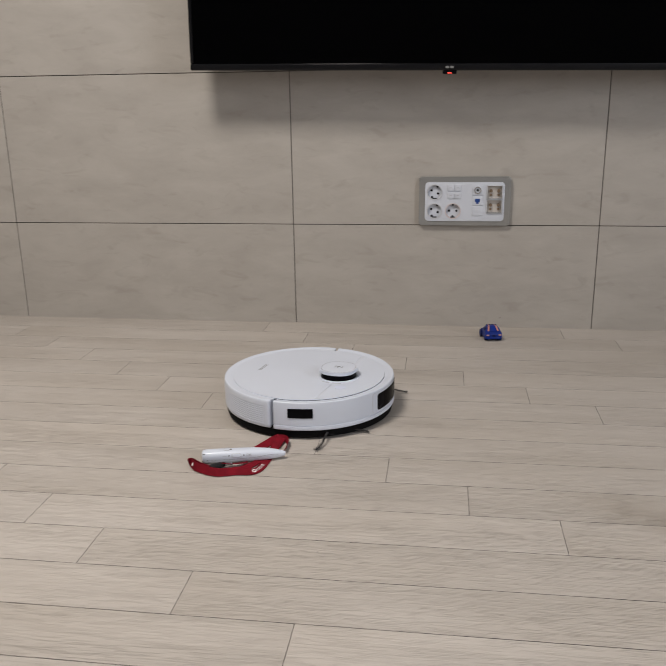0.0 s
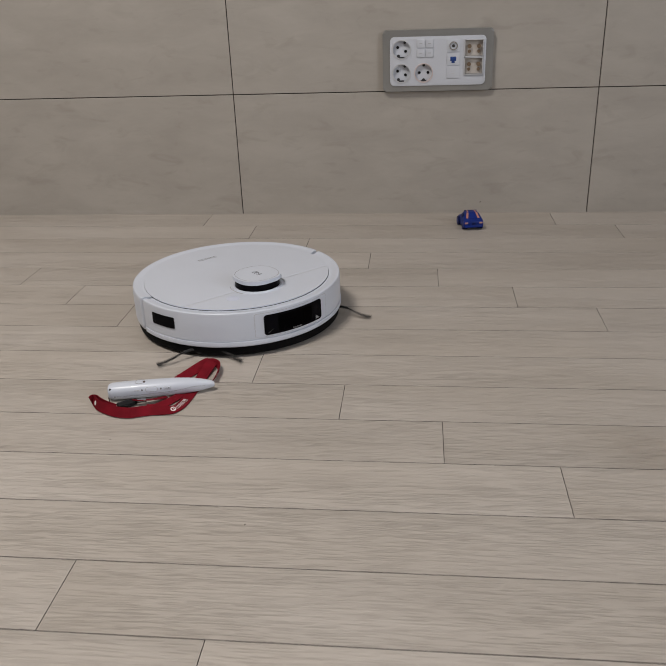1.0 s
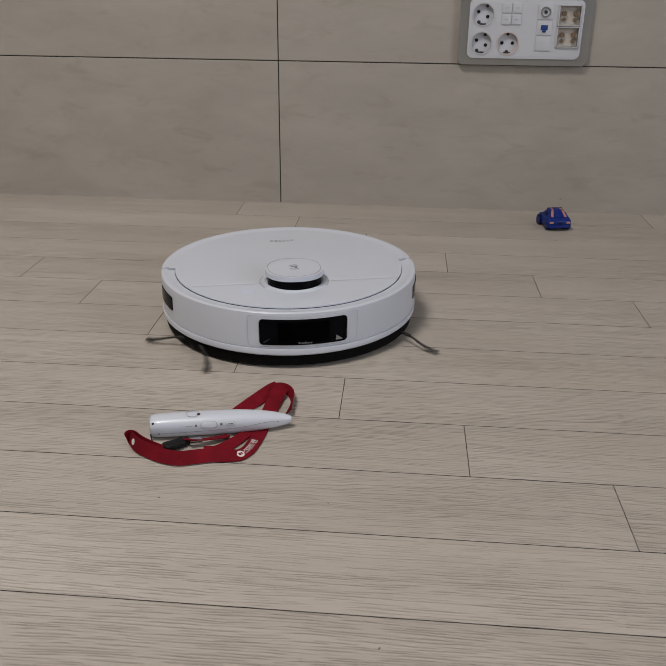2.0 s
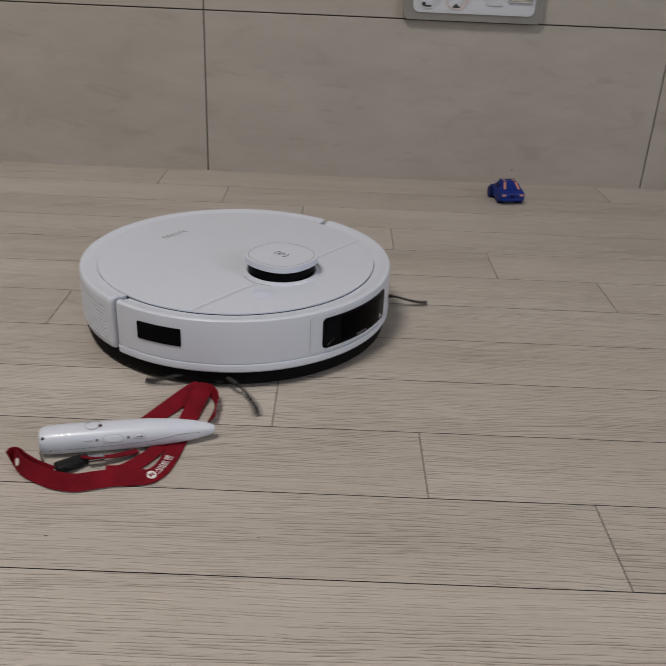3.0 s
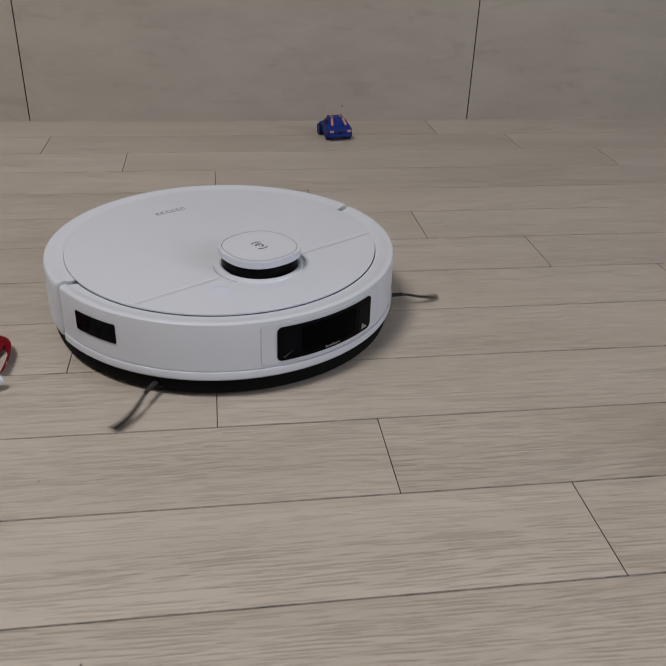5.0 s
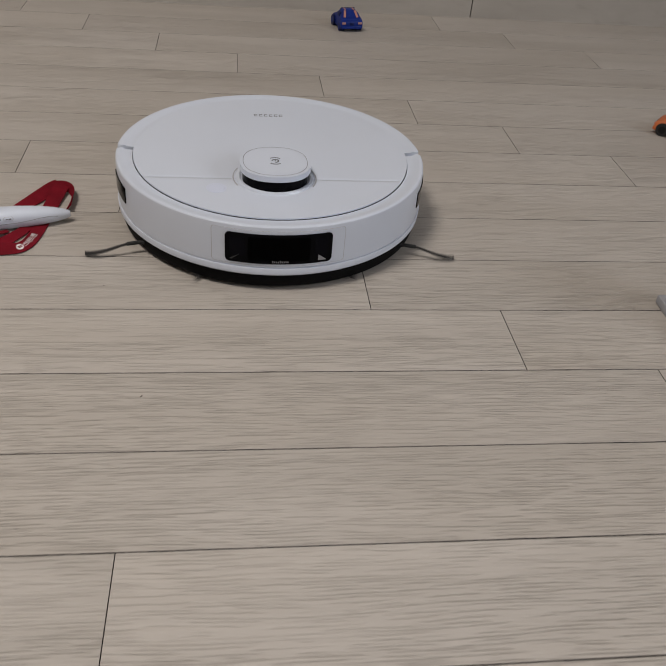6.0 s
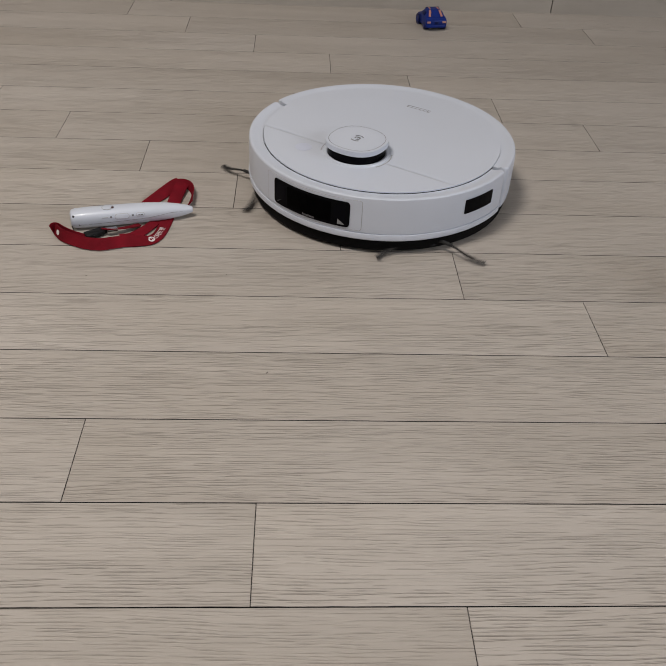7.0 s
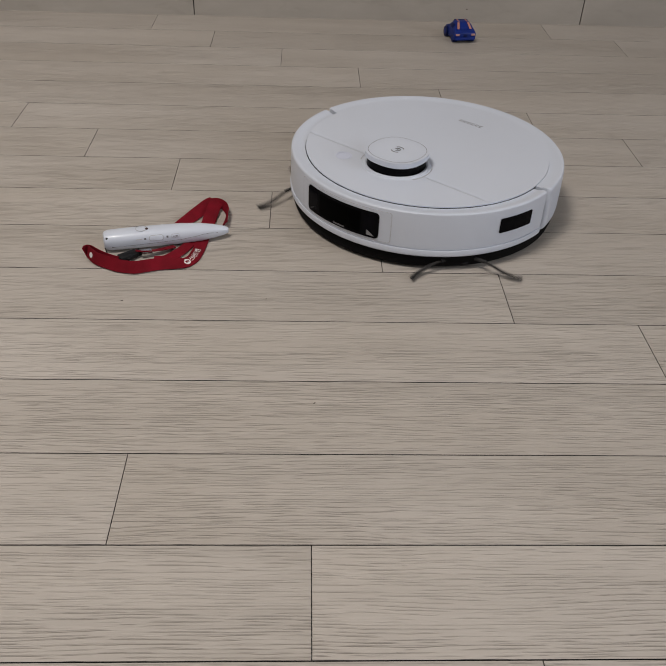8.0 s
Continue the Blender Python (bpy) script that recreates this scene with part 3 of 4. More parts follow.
def robot_vacuum():
    t = thing("robot_vacuum", "round white robot vacuum cleaner with a raised sensor turret", "robot vacuum", pose(0, 0, 0))
    # underside
    bm = lathe([(0.0, 0.0025), (0.162, 0.0025), (0.1672, 0.0048), (0.1688, 0.011), (0.1680, 0.0195), (0.1635, 0.023), (0.0, 0.023)], seg=96)
    part("base", bm, ROBOT_BLACK, t, "black underside")
    # filler cylinder, coloured dark so that the gap round the lid looks shaded
    part("core", lathe([(0.0, 0.02), (0.1512, 0.02), (0.1512, 0.0719), (0.0, 0.0719)], seg=96), SHADOW_GAP, t, "dark filler that paints the shade in the lid gap")
    for y in (-0.105, 0.105):
        bm = bmesh.new()
        disc_at(bm, -0.005, 0.0285, 0.0285, y - 0.011, y + 0.011, 32)
        bmesh.ops.bevel(bm, geom=[e for e in bm.edges if len(e.link_faces) == 2 and abs(e.link_faces[0].normal.dot(e.link_faces[1].normal)) < 0.3 and len(max((f.verts for f in e.link_faces), key=len)) > 8],
                        offset=0.002, segments=2, affect="EDGES")
        part("drive_wheel", bm, RUBBER, t, "black rubber drive wheel")
    bm = bmesh.new()
    disc_at(bm, 0.135, 0.011, 0.011, -0.009, 0.009, 24)
    part("caster_wheel", bm, RUBBER, t, "black front caster wheel")
    # shell: front bumper and rear half, each with the sloping rim round the lid
    def shell(r_out):
        return [(0.150, 0.024), (r_out - 0.006, ZB + 0.001), (r_out - 0.0015, ZB), (r_out + 0.0003, ZB + 0.0018), (r_out + 0.0007, ZB + 0.0078), (r_out + 0.0003, ZB + 0.0088), (r_out - 0.0016, ZB + 0.0091), (r_out - 0.0016, ZB + 0.0096), (r_out - 0.0003, ZB + 0.0099),
                (r_out - 0.0002, 0.045), (r_out - 0.0004, 0.0695), (r_out - 0.0008, 0.0731), (r_out - 0.0018, 0.0742), (r_out - 0.0034, ZT), (r_out - 0.0060, 0.0742), (0.1620, 0.0728), (0.1565, 0.0719), (0.1531, 0.0717), (0.1529, 0.0710), (0.1529, 0.064), (0.150, 0.06)]

    def inset(profile, d):
        """The profile with its outer face drawn in by d."""
        return [(r - d if r > 0.164 else r, z) for r, z in profile]

    def rounding(deg, size):
        """How far a face falls back near its end, this many degrees from it."""
        x = min(1.0, deg / math.degrees(size / R))
        return size * (1 - math.sqrt(max(0.0, 1 - (1 - x) ** 2)))
    ends = (0.0, 0.12, 0.3, 0.55, 0.85)
    angles = [-90.2 + e for e in ends] + [-89 + 178 * k / 88 for k in range(89)] + [90.2 - e for e in reversed(ends)]
    part("bumper", sweep([(a, inset(shell(R), rounding(90.2 - abs(a), 0.0022))) for a in angles]), WHITE, t, "white front bumper")
    # the rear half: a bed is sunk into its wall for each grille
    G0, G1, GZ0, GZ1 = 96.2, 139.4, 0.0268, 0.0628

    def rear(bed):
        q = R + 0.0003
        w = q - bed
        return [(0.150, 0.024), (q - 0.008, ZB + 0.001), (q - 0.0035, ZB), (q - 0.0015, ZB + 0.0012), (q - 0.0006, ZB + 0.0032), (q, GZ0 - 0.0002), (w, GZ0), (w, 0.045), (w, GZ1), (q, GZ1 + 0.0002),
                (q - 0.0003, 0.0698), (q - 0.0008, 0.0731), (q - 0.0018, 0.0742), (q - 0.0034, ZT), (q - 0.0060, 0.0743), (0.1620, 0.0733), (0.1570, 0.0727), (0.1527, 0.0727), (0.1524, 0.0719), (0.1523, 0.064), (0.150, 0.06)]
    ends = (0.0, 0.08, 0.25, 0.5, 0.9, 1.4, 2.0)
    half = [92.4 + e for e in ends] + [95.2, G0 - 0.05, G0] + [G0 + (G1 - G0) * k / 22 for k in range(1, 22)] + [G1, G1 + 0.05] + [142 + 38 * k / 19 for k in range(20)]
    angles = half + [360 - a for a in reversed(half[:-1])]
    sections = []
    for a in angles:
        f = min(a, 360 - a)
        sections.append((a, inset(rear(0.0024 if G0 <= f <= G1 else 0.0), rounding(f - 92.4, 0.0055))))
    part("rear_shell", sweep(sections), WHITE, t, "white rear shell")
    # lid in two leaves with a hairline between them
    def arc(a0, a1, r, n):
        return [(r * math.cos(radians(a0 + (a1 - a0) * k / n)), r * math.sin(radians(a0 + (a1 - a0) * k / n))) for k in range(n + 1)]
    rl = 0.1523
    cut = math.degrees(math.acos(0.06715 / rl))
    part("front_lid", prism(arc(-cut, cut, rl, 60), 0.0723, 0.0737, 0.0002), WHITE, t, "glossy white front cover")
    cut = math.degrees(math.acos(0.06701 / rl))
    part("dust_lid", prism(arc(cut, 360 - cut, rl, 110), 0.0722, 0.0737, 0.0002), WHITE, t, "glossy white lid over the dust box")
    # turret on a collar
    bm = lathe([(0.0365, 0.0736), (0.0415, 0.0736), (0.0405, 0.0752), (0.0380, 0.0758), (0.0365, 0.0752)], seg=64, center=(TURRET, 0))
    part("turret_collar", bm, WHITE, t)
    for s in (-1, 1):
        bm = lathe([(0.0432, 0.0736), (0.0446, 0.0736), (0.0444, 0.0741), (0.0434, 0.0741)], s * 90 - 27, s * 90 + 27, seg=20, center=(TURRET, 0))
        part("collar_groove", bm, PEN_LINE, t, "curved groove beside the turret")
    def squircle(r, n=72, e=2.35):
        out = []
        for k in range(n):
            a = 2 * math.pi * k / n
            c, s = math.cos(a), math.sin(a)
            f = (abs(c) ** e + abs(s) ** e) ** (-1 / e)
            out.append((TURRET + r * f * c, r * f * s))
        return out
    tw = part("turret", prism(squircle(0.0345), 0.0735, 0.0872), GLOSS_BLACK, t, "black sensor band of the turret")
    part("turret_cap", prism(squircle(0.0372), 0.0862, 0.0925, 0.0026, 4), WHITE, tw, "white turret cap")
    ring = squircle(0.0338)
    inner = squircle(0.0333)
    bm = bmesh.new()
    a = [bm.verts.new((x, y, 0.0927)) for x, y in ring]
    b = [bm.verts.new((x, y, 0.0927)) for x, y in inner]
    for k in range(len(a)):
        bm.faces.new((a[k], a[(k + 1) % len(a)], b[(k + 1) % len(a)], b[k]))
    part("cap_seam", bm, LETTER_GREY, tw)
    bm = bmesh.new()
    for s in (0, 180):
        add_lathe(bm, [(0.0072, 0.0926), (0.0082, 0.0926), (0.0082, 0.0929), (0.0072, 0.0929)], s - 42, s + 42, seg=12, center=(TURRET, 0))
    add_lathe(bm, [(0.0028, 0.0926), (0.0040, 0.0926), (0.0040, 0.0929), (0.0028, 0.0929)], 0, 270, seg=16, center=(TURRET, 0))
    add_box(bm, TURRET - 0.0034, TURRET + 0.0006, -0.0004, 0.0004, 0.0926, 0.0929)
    part("emblem", bm, LETTER_GREY, tw, "grey ring emblem")
    # status ring and print on the lid
    bm = lathe([(0.0085, 0.0737), (0.0104, 0.0737), (0.0104, 0.0740), (0.0085, 0.0740)], seg=40, center=(0.0905, -0.061))
    part("status_ring", bm, LED, t, "faint blue glowing ring button")
    part("status_button", lathe([(0.0, 0.0739), (0.008, 0.0739), (0.0082, 0.0737)], seg=32, center=(0.0905, -0.061)), LED, t)
    bm = bmesh.new()
    for k in range(6):
        y = -0.0152 + k * 0.0061
        add_box(bm, -0.1065, -0.1055, y - 0.0018, y + 0.0018, 0.0737, 0.0739)
        add_box(bm, -0.1015, -0.1005, y - 0.0018, y + 0.0018, 0.0737, 0.0739)
        add_box(bm, -0.1065, -0.1005, y - 0.0022, y - 0.0014, 0.0737, 0.0739)
    part("lid_print", bm, LETTER_GREY, t, "small grey print")
    # front window with what lies behind the glass, and reflections painted as small triangles
    part("panel_seam", curved_patch(R - 0.00008, 0, 22.6, 0.0309, 0.0698, 0.0032, 0.002), PEN_LINE, t, "fine seam round the front window")
    part("window_panel", curved_patch(R + 0.00005, 0, 22.4, 0.0312, 0.0695, 0.003, 0.002), WHITE, t, "white panel round the front window")
    w = part("front_window", curved_patch(R + 0.0009, 0, 17.8, 0.0335, 0.0662, 0.0045, 0.002), GLOSS_BLACK, t, "glossy black sensor window")
    for a0, half, z0, z1, m in ((-13.8, 2.6, 0.041, 0.061, LENS), (13.8, 2.2, 0.041, 0.061, LENS), (0, 10.2, 0.037, 0.063, SCREEN)):
        part("sensor_lens", curved_patch(R + 0.0012, a0, half, z0, z1, 0.002, 0.001, 10), m, w)
    # thin triangles whose colour imitates a pale and a dim reflection
    for corners, m in ((((13.0, 0.0364), (15.9, 0.0364), (13.1, 0.0430)), mat("painted_glint", (0.26, 0.26, 0.27), 0.4)), (((-16.2, 0.0370), (-15.6, 0.0364), (-13.0, 0.0428)), SHADOW_GAP)):
        bm = bmesh.new()
        tri = [[bm.verts.new((rr * math.cos(radians(a)), rr * math.sin(radians(a)), z)) for a, z in corners] for rr in (R + 0.0007, R + 0.0014)]
        bm.faces.new(tri[0])
        bm.faces.new(tri[1])
        for k in range(3):
            bm.faces.new((tri[0][k], tri[0][(k + 1) % 3], tri[1][(k + 1) % 3], tri[1][k]))
        part("prism", bm, m, w, "small triangle of reflection painted on the glass", smooth=False)
    bm = bmesh.new()
    for k in range(9):
        curved_patch(R + 0.0013, -2.0 + k * 0.62, 0.20, 0.0352, 0.0372 if k not in (0, 4) else 0.0378, 0.0002, 0.0006, 2, bm)
    part("window_print", bm, LETTER_GREY, w, "tiny grey print")
    for s in (-1, 1):
        part("side_window", curved_patch(R + 0.0007, s * 72.7, 7.9, 0.0444, 0.0625, 0.0012, 0.002, 14), GLOSS_BLACK, t, "small black side sensor window")
        part("side_grille", dimpled_panel(R + 0.0003, s * G0, s * G1, 27, GZ0, GZ1, 9, 0.0016), WHITE, t, "rows of small dimples in the rear shell")
    # side brushes
    brushes = []
    for s in (-1, 1):
        hub = part("side_brush", lathe([(0.0, 0.0), (0.010, 0.0), (0.012, 0.003), (0.009, 0.009), (0.0, 0.010)], seg=20), BLACK, t, "three-armed spinning side brush")
        hub.matrix_basis = pose(0.095, s * 0.125, 0.005)
        for k in range(3):
            a = radians(120 * k)
            bend = -s
            pts = [(0.008, 0, 0.006), (0.022, 0.001 * bend, 0.008), (0.036, 0.0035 * bend, 0.007), (0.050, 0.005 * bend, 0.0035), (0.064, 0.004 * bend, 0.0005), (0.073, 0.001 * bend, -0.001)]
            bm = bmesh.new()
            for j in range(7):
                sp = (j - 3) / 3
                row = [(x, y + sp * 0.0004 + sp * max(0, x - 0.03) * 0.065, max(-0.0035, z + 0.0006 * ((j * 5) % 3 - 1))) for x, y, z in pts]
                tube(smooth_path(row, 10), 0.0006, 5, bm)
            bmesh.ops.rotate(bm, verts=bm.verts[:], cent=(0, 0, 0), matrix=Matrix.Rotation(a, 3, "Z"))
            part("bristle_arm", bm, BRISTLE, hub, "dark bristle tuft")
            bm = tube([(0.006, 0, 0.006), (0.018, 0.0006 * bend, 0.0078), (0.030, 0.0022 * bend, 0.0078)], 0.0021, 8)
            bmesh.ops.rotate(bm, verts=bm.verts[:], cent=(0, 0, 0), matrix=Matrix.Rotation(a, 3, "Z"))
            part("arm_root", bm, RUBBER, hub)
        brushes.append(hub)
    return t, brushes


ROBOT, BRUSHES = robot_vacuum()


# ---- smart pen with its strap ----
def smart_pen():
    tip, tail = Vector((-0.2048, -0.0216, 0.013)), Vector((-0.3463, -0.0535, 0.0145))
    ax = (tip - tail).normalized()
    yaw = math.degrees(math.atan2(ax.y, ax.x))
    t = thing("smart_pen", "white plastic voice pen with buttons lying on the floor", "pen", pose(tail.x, tail.y, 0.0, 0, 0, yaw))
    length = (tip - tail).length
    prof = [(0.0, 0.0082, 0.0088), (0.0015, 0.0108, 0.0112), (0.006, 0.0122, 0.0125), (0.02, 0.0128, 0.0130), (0.06, 0.0128, 0.0130), (0.09, 0.0122, 0.0126), (0.112, 0.0104, 0.0112), (0.128, 0.0078, 0.0088), (0.139, 0.0052, 0.0062), (0.1435, 0.0036, 0.0044), (length, 0.0028, 0.0034)]
    bm = bmesh.new()
    rings = []
    n = 28
    for x, ry, rz in prof:
        zc = 0.0133 - 0.0022 * (x / length) ** 3
        ring = []
        for k in range(n):
            a = 2 * math.pi * k / n
            c, s = math.cos(a), math.sin(a)
            f = (abs(c) ** 2.5 + abs(s) ** 2.5) ** (-1 / 2.5)
            ring.append(bm.verts.new((x, ry * f * c, 0.875 * (zc + rz * f * s))))
        rings.append(ring)
    for p, q in zip(rings, rings[1:]):
        for k in range(n):
            bm.faces.new((p[k], p[(k + 1) % n], q[(k + 1) % n], q[k]))
    bm.faces.new(rings[0])
    bm.faces.new(list(reversed(rings[-1])))
    body = part("body", bm, WHITE, t, "white plastic pen body")
    def skin(x, z):
        """Half the pen's width at this length and height."""
        ry = float(np.interp(x, [p[0] for p in prof], [p[1] for p in prof]))
        rz = float(np.interp(x, [p[0] for p in prof], [p[2] for p in prof]))
        h = min(1.0, abs(z / 0.875 - 0.0133 + 0.0022 * (x / length) ** 3) / rz)
        return ry * (1 - h ** 2.5) ** 0.4

    def side_button(x0, x1, z0, z1, name, material, r=0.0018, proud=0.0003):
        """A thin key that follows the pen's side."""
        bm = plate_xz(rounded_rect(x0, x1, z0 * 0.875, z1 * 0.875, r, 4), 0.001, -proud, 0.0002, 2)
        for v in bm.verts:
            v.co.y -= skin(v.co.x, v.co.z)
        return part(name, bm, material, t)
    # a key lies in a thin grey outline
    side_button(0.0515, 0.0685, 0.0140, 0.0215, "key_outline", PEN_LINE, 0.0030, 0.0002)
    side_button(0.0520, 0.0680, 0.0145, 0.0210, "long_key", WHITE, 0.0028, 0.0004)
    side_button(0.0765, 0.0865, 0.0155, 0.0205, "key_outline", PEN_LINE, 0.0021, 0.0002)
    side_button(0.0769, 0.0861, 0.0159, 0.0201, "short_key", WHITE, 0.0018, 0.0004)
    for x in (0.046, 0.0715):
        side_button(x, x + 0.0022, 0.0167, 0.0192, "key_mark", LETTER_GREY, 0.0003)
    side_button(0.0790, 0.0812, 0.0175, 0.0184, "key_mark", LETTER_GREY, 0.0002, 0.0006)
    side_button(0.0818, 0.0845, 0.0172, 0.0187, "key_mark", LETTER_GREY, 0.0002, 0.0006)
    side_button(0.0365, 0.0435, 0.0175, 0.0183, "key_mark", PEN_LINE, 0.0002)
    part("seam", tube([(x, -skin(x, z), z) for x, z in ((0.010, 0.0085), (0.03, 0.0088), (0.06, 0.0093), (0.09, 0.0103), (0.105, 0.0116), (0.114, 0.0128), (0.122, 0.0128), (0.132, 0.0114))], 0.00022, 5), LETTER_GREY, t)
    bm = lathe([(0.0062, 0.0), (0.0066, 0.0), (0.0066, 0.0004), (0.0062, 0.0004)], seg=36, center=(0.044, 0.0))
    for v in bm.verts:
        v.co.z += 0.0228
    part("dial_ring", bm, PEN_LINE, t)
    bm = lathe([(0.0, 0.0235), (0.0017, 0.0235), (0.0017, 0.022)], seg=16, center=(0.0500, -0.002))
    part("record_key", bm, mat("dark_red_key", (0.05, 0.016, 0.016), 0.5), t, "small dark red key")
    part("lens", box(0.0030, 0.0055, -0.0100, -0.0072, 0.0178, 0.0200, bevel=0.0004), SHADOW_GAP, t, "small dark opening")
    part("cord_hole", box(0.009, 0.0102, -0.0127, -0.0120, 0.008, 0.0095), LETTER_GREY, t)


smart_pen()


def ribbon(name, rows, parent, thick=0.0011, width=0.0165, n=70, label=""):
    """A strap: rows of x, y, z of the edge that it rests on and the lean of its width from the floor, in degrees; the lean turns about its run."""
    pts = smooth_path([r[:3] for r in rows], n)
    lean = smooth_path([(r[3], 0, 0) for r in rows], n)
    bm = bmesh.new()
    rings = []
    frame_rows = []
    for i, p in enumerate(pts):
        d = (pts[min(i + 1, n)] - pts[max(i - 1, 0)])
        d.z = 0
        d.normalize()
        side = Vector((-d.y, d.x, 0))
        a = radians(lean[i].x)
        wv = math.cos(a) * side + math.sin(a) * Vector((0, 0, 1))
        nv = -math.sin(a) * side + math.cos(a) * Vector((0, 0, 1))
        c = Vector((p.x, p.y, p.z)) + wv * (width / 2) + Vector((0, 0, thick * 0.6 + (width * abs(math.sin(a)) if a < 0 else 0.0)))
        frame_rows.append((c, d, wv, nv))
        ring = []
        for u, v in ((-0.5, -0.5), (0.5, -0.5), (0.5, 0.5), (-0.5, 0.5)):
            ring.append(bm.verts.new(c + wv * (u * width) + nv * (v * thick)))
        rings.append(ring)
    for p, q in zip(rings, rings[1:]):
        for k in range(4):
            bm.faces.new((p[k], p[(k + 1) % 4], q[(k + 1) % 4], q[k]))
    bm.faces.new(rings[0])
    bm.faces.new(list(reversed(rings[-1])))
    return part(name, bm, STRAP, parent, label), frame_rows


def neck_strap():
    t = thing("neck_strap", "red woven neck strap with a black buckle, looped under the pen", "strap")
    # front run: from the folded end, round below the pen and away under its point
    front, rows = ribbon("strap_run", [(-0.3622, -0.0738, 0.0008, 74), (-0.3510, -0.0872, 0.0008, 68), (-0.3342, -0.0976, 0.0008, 60), (-0.3188, -0.1041, 0.0008, 56), (-0.3019, -0.1062, 0.0008, 52), (-0.2884, -0.1021, 0.0008, 46), (-0.2748, -0.0978, 0.0008, 38), (-0.2584, -0.0953, 0.0008, 28), (-0.2446, -0.0910, 0.0008, 18), (-0.2352, -0.0781, 0.0006, 10), (-0.2306, -0.0593, 0.0006, 6), (-0.2279, -0.0370, 0.0006, 4), (-0.2262, -0.0199, 0.0006, 3)], t, width=0.0142, n=96, label="red strap with white print")
    ribbon("strap_run", [(-0.2835, -0.0875, 0.0010, 22), (-0.2694, -0.0849, 0.0010, 24), (-0.2567, -0.0711, 0.0010, 22), (-0.2476, -0.0548, 0.0010, 14), (-0.2409, -0.0377, 0.0008, 6)], t, width=0.0115)
    ribbon("strap_run", [(-0.2612, -0.0117, 0.0010, 6), (-0.2536, 0.0022, 0.0010, 10), (-0.2444, 0.0181, 0.0010, 16), (-0.2363, 0.0321, 0.0010, 22), (-0.2295, 0.0420, 0.0020, 24), (-0.2242, 0.0469, 0.0030, 22)], t, width=0.0165)
    ribbon("strap_run", [(-0.2325, 0.0508, 0.0050, -16), (-0.2352, 0.0393, 0.0040, -16), (-0.2378, 0.0246, 0.0025, -9), (-0.2398, 0.0095, 0.0015, -4), (-0.2414, -0.0050, 0.0010, 0)], t, width=0.0165)
    _, loop_rows = ribbon("strap_run", [(-0.2330, 0.0480, 0.0008, 46), (-0.2250, 0.0485, 0.0008, 54), (-0.2165, 0.0405, 0.0008, 66), (-0.2118, 0.0280, 0.0008, 72), (-0.2122, 0.0140, 0.0008, 68), (-0.2145, -0.0010, 0.0008, 50)], t, width=0.0112)
    ribbon("strap_run", [(-0.268, -0.0470, 0.002, 8), (-0.278, -0.0545, 0.003, 12), (-0.2875, -0.0605, 0.004, 18), (-0.299, -0.0645, 0.005, 25), (-0.307, -0.0650, 0.006, 25)], t, width=0.008)
    # the folded end turns back behind the front run
    ribbon("strap_run", [(-0.3622, -0.0738, 0.0008, 74), (-0.3630, -0.0712, 0.0008, 84), (-0.3605, -0.0686, 0.0008, 92), (-0.3560, -0.0712, 0.0008, 88), (-0.3490, -0.0795, 0.0008, 80), (-0.3380, -0.0885, 0.0008, 72), (-0.3250, -0.0960, 0.0006, 60)], t, width=0.0138, n=60)
    bm = bmesh.new()
    add_box(bm, -0.0115, 0.0115, -0.0055, 0.0055, 0.0, 0.0075, bevel=0.002, seg=3)
    add_box(bm, 0.009, 0.016, -0.0042, 0.0042, 0.001, 0.0065, bevel=0.001)
    add_box(bm, -0.004, 0.004, -0.0068, 0.0068, 0.002, 0.0055, bevel=0.001)
    b = part("buckle", bm, BLACK, t, "black plastic buckle")
    b.matrix_basis = pose(-0.3153, -0.0751, 0.001, 0, 0, 38)
    bm = bmesh.new()
    add_box(bm, -0.0065, 0.0065, -0.0045, 0.0045, 0.0, 0.0045, bevel=0.0014)
    c = part("crimp", bm, CHROME, t, "bright metal crimp")
    c.matrix_basis = pose(-0.2952, -0.0677, 0.0035, 0, 0, 20)
    part("cord", tube(smooth_path([(-0.3428, -0.0639, 0.0080), (-0.3394, -0.0696, 0.0030), (-0.3330, -0.0766, 0.0012), (-0.3250, -0.0825, 0.0020), (-0.3191, -0.0806, 0.0040)], 24), 0.0007, 6), BLACK, t, "thin black cord")

    def on_strap(i0, i1, s):
        """The pose of print on the front run, between two rows of its curve."""
        i = int(i0 + (i1 - i0) * s)
        c, d, wv, nv = rows[i]
        return Matrix((( *d, 0), (*wv, 0), (*nv, 0), (0, 0, 0, 1))).to_3x3().transposed().to_4x4(), c + nv * 0.00075
    # round badge and the word
    m3, c = on_strap(66, 66, 0)
    bm = lathe([(0.0, 0.0), (0.0040, 0.0), (0.0040, 0.0003), (0.0, 0.0003)], seg=24)
    bd = part("print_badge", bm, PRINT_WHITE, t, "round white badge")
    bd.matrix_basis = Matrix.Translation(c) @ m3
    bm = bmesh.new()
    add_box(bm, -0.002, 0.0002, -0.0015, 0.0015, 0.0003, 0.0005)
    add_box(bm, 0.0008, 0.0022, -0.0015, 0.0015, 0.0003, 0.0005)
    part("badge_mark", bm, STRAP, bd)
    for ch, i in (("\uc2a4", 71), ("\ub9c8", 74), ("\ud2b8", 77), ("\ud39c", 80)):
        cu = bpy.data.curves.new("print", "FONT")
        cu.body, cu.size, cu.align_x, cu.align_y, cu.extrude = ch, 0.0076, "CENTER", "CENTER", 0.0001
        tmp = bpy.data.objects.new("print", cu)
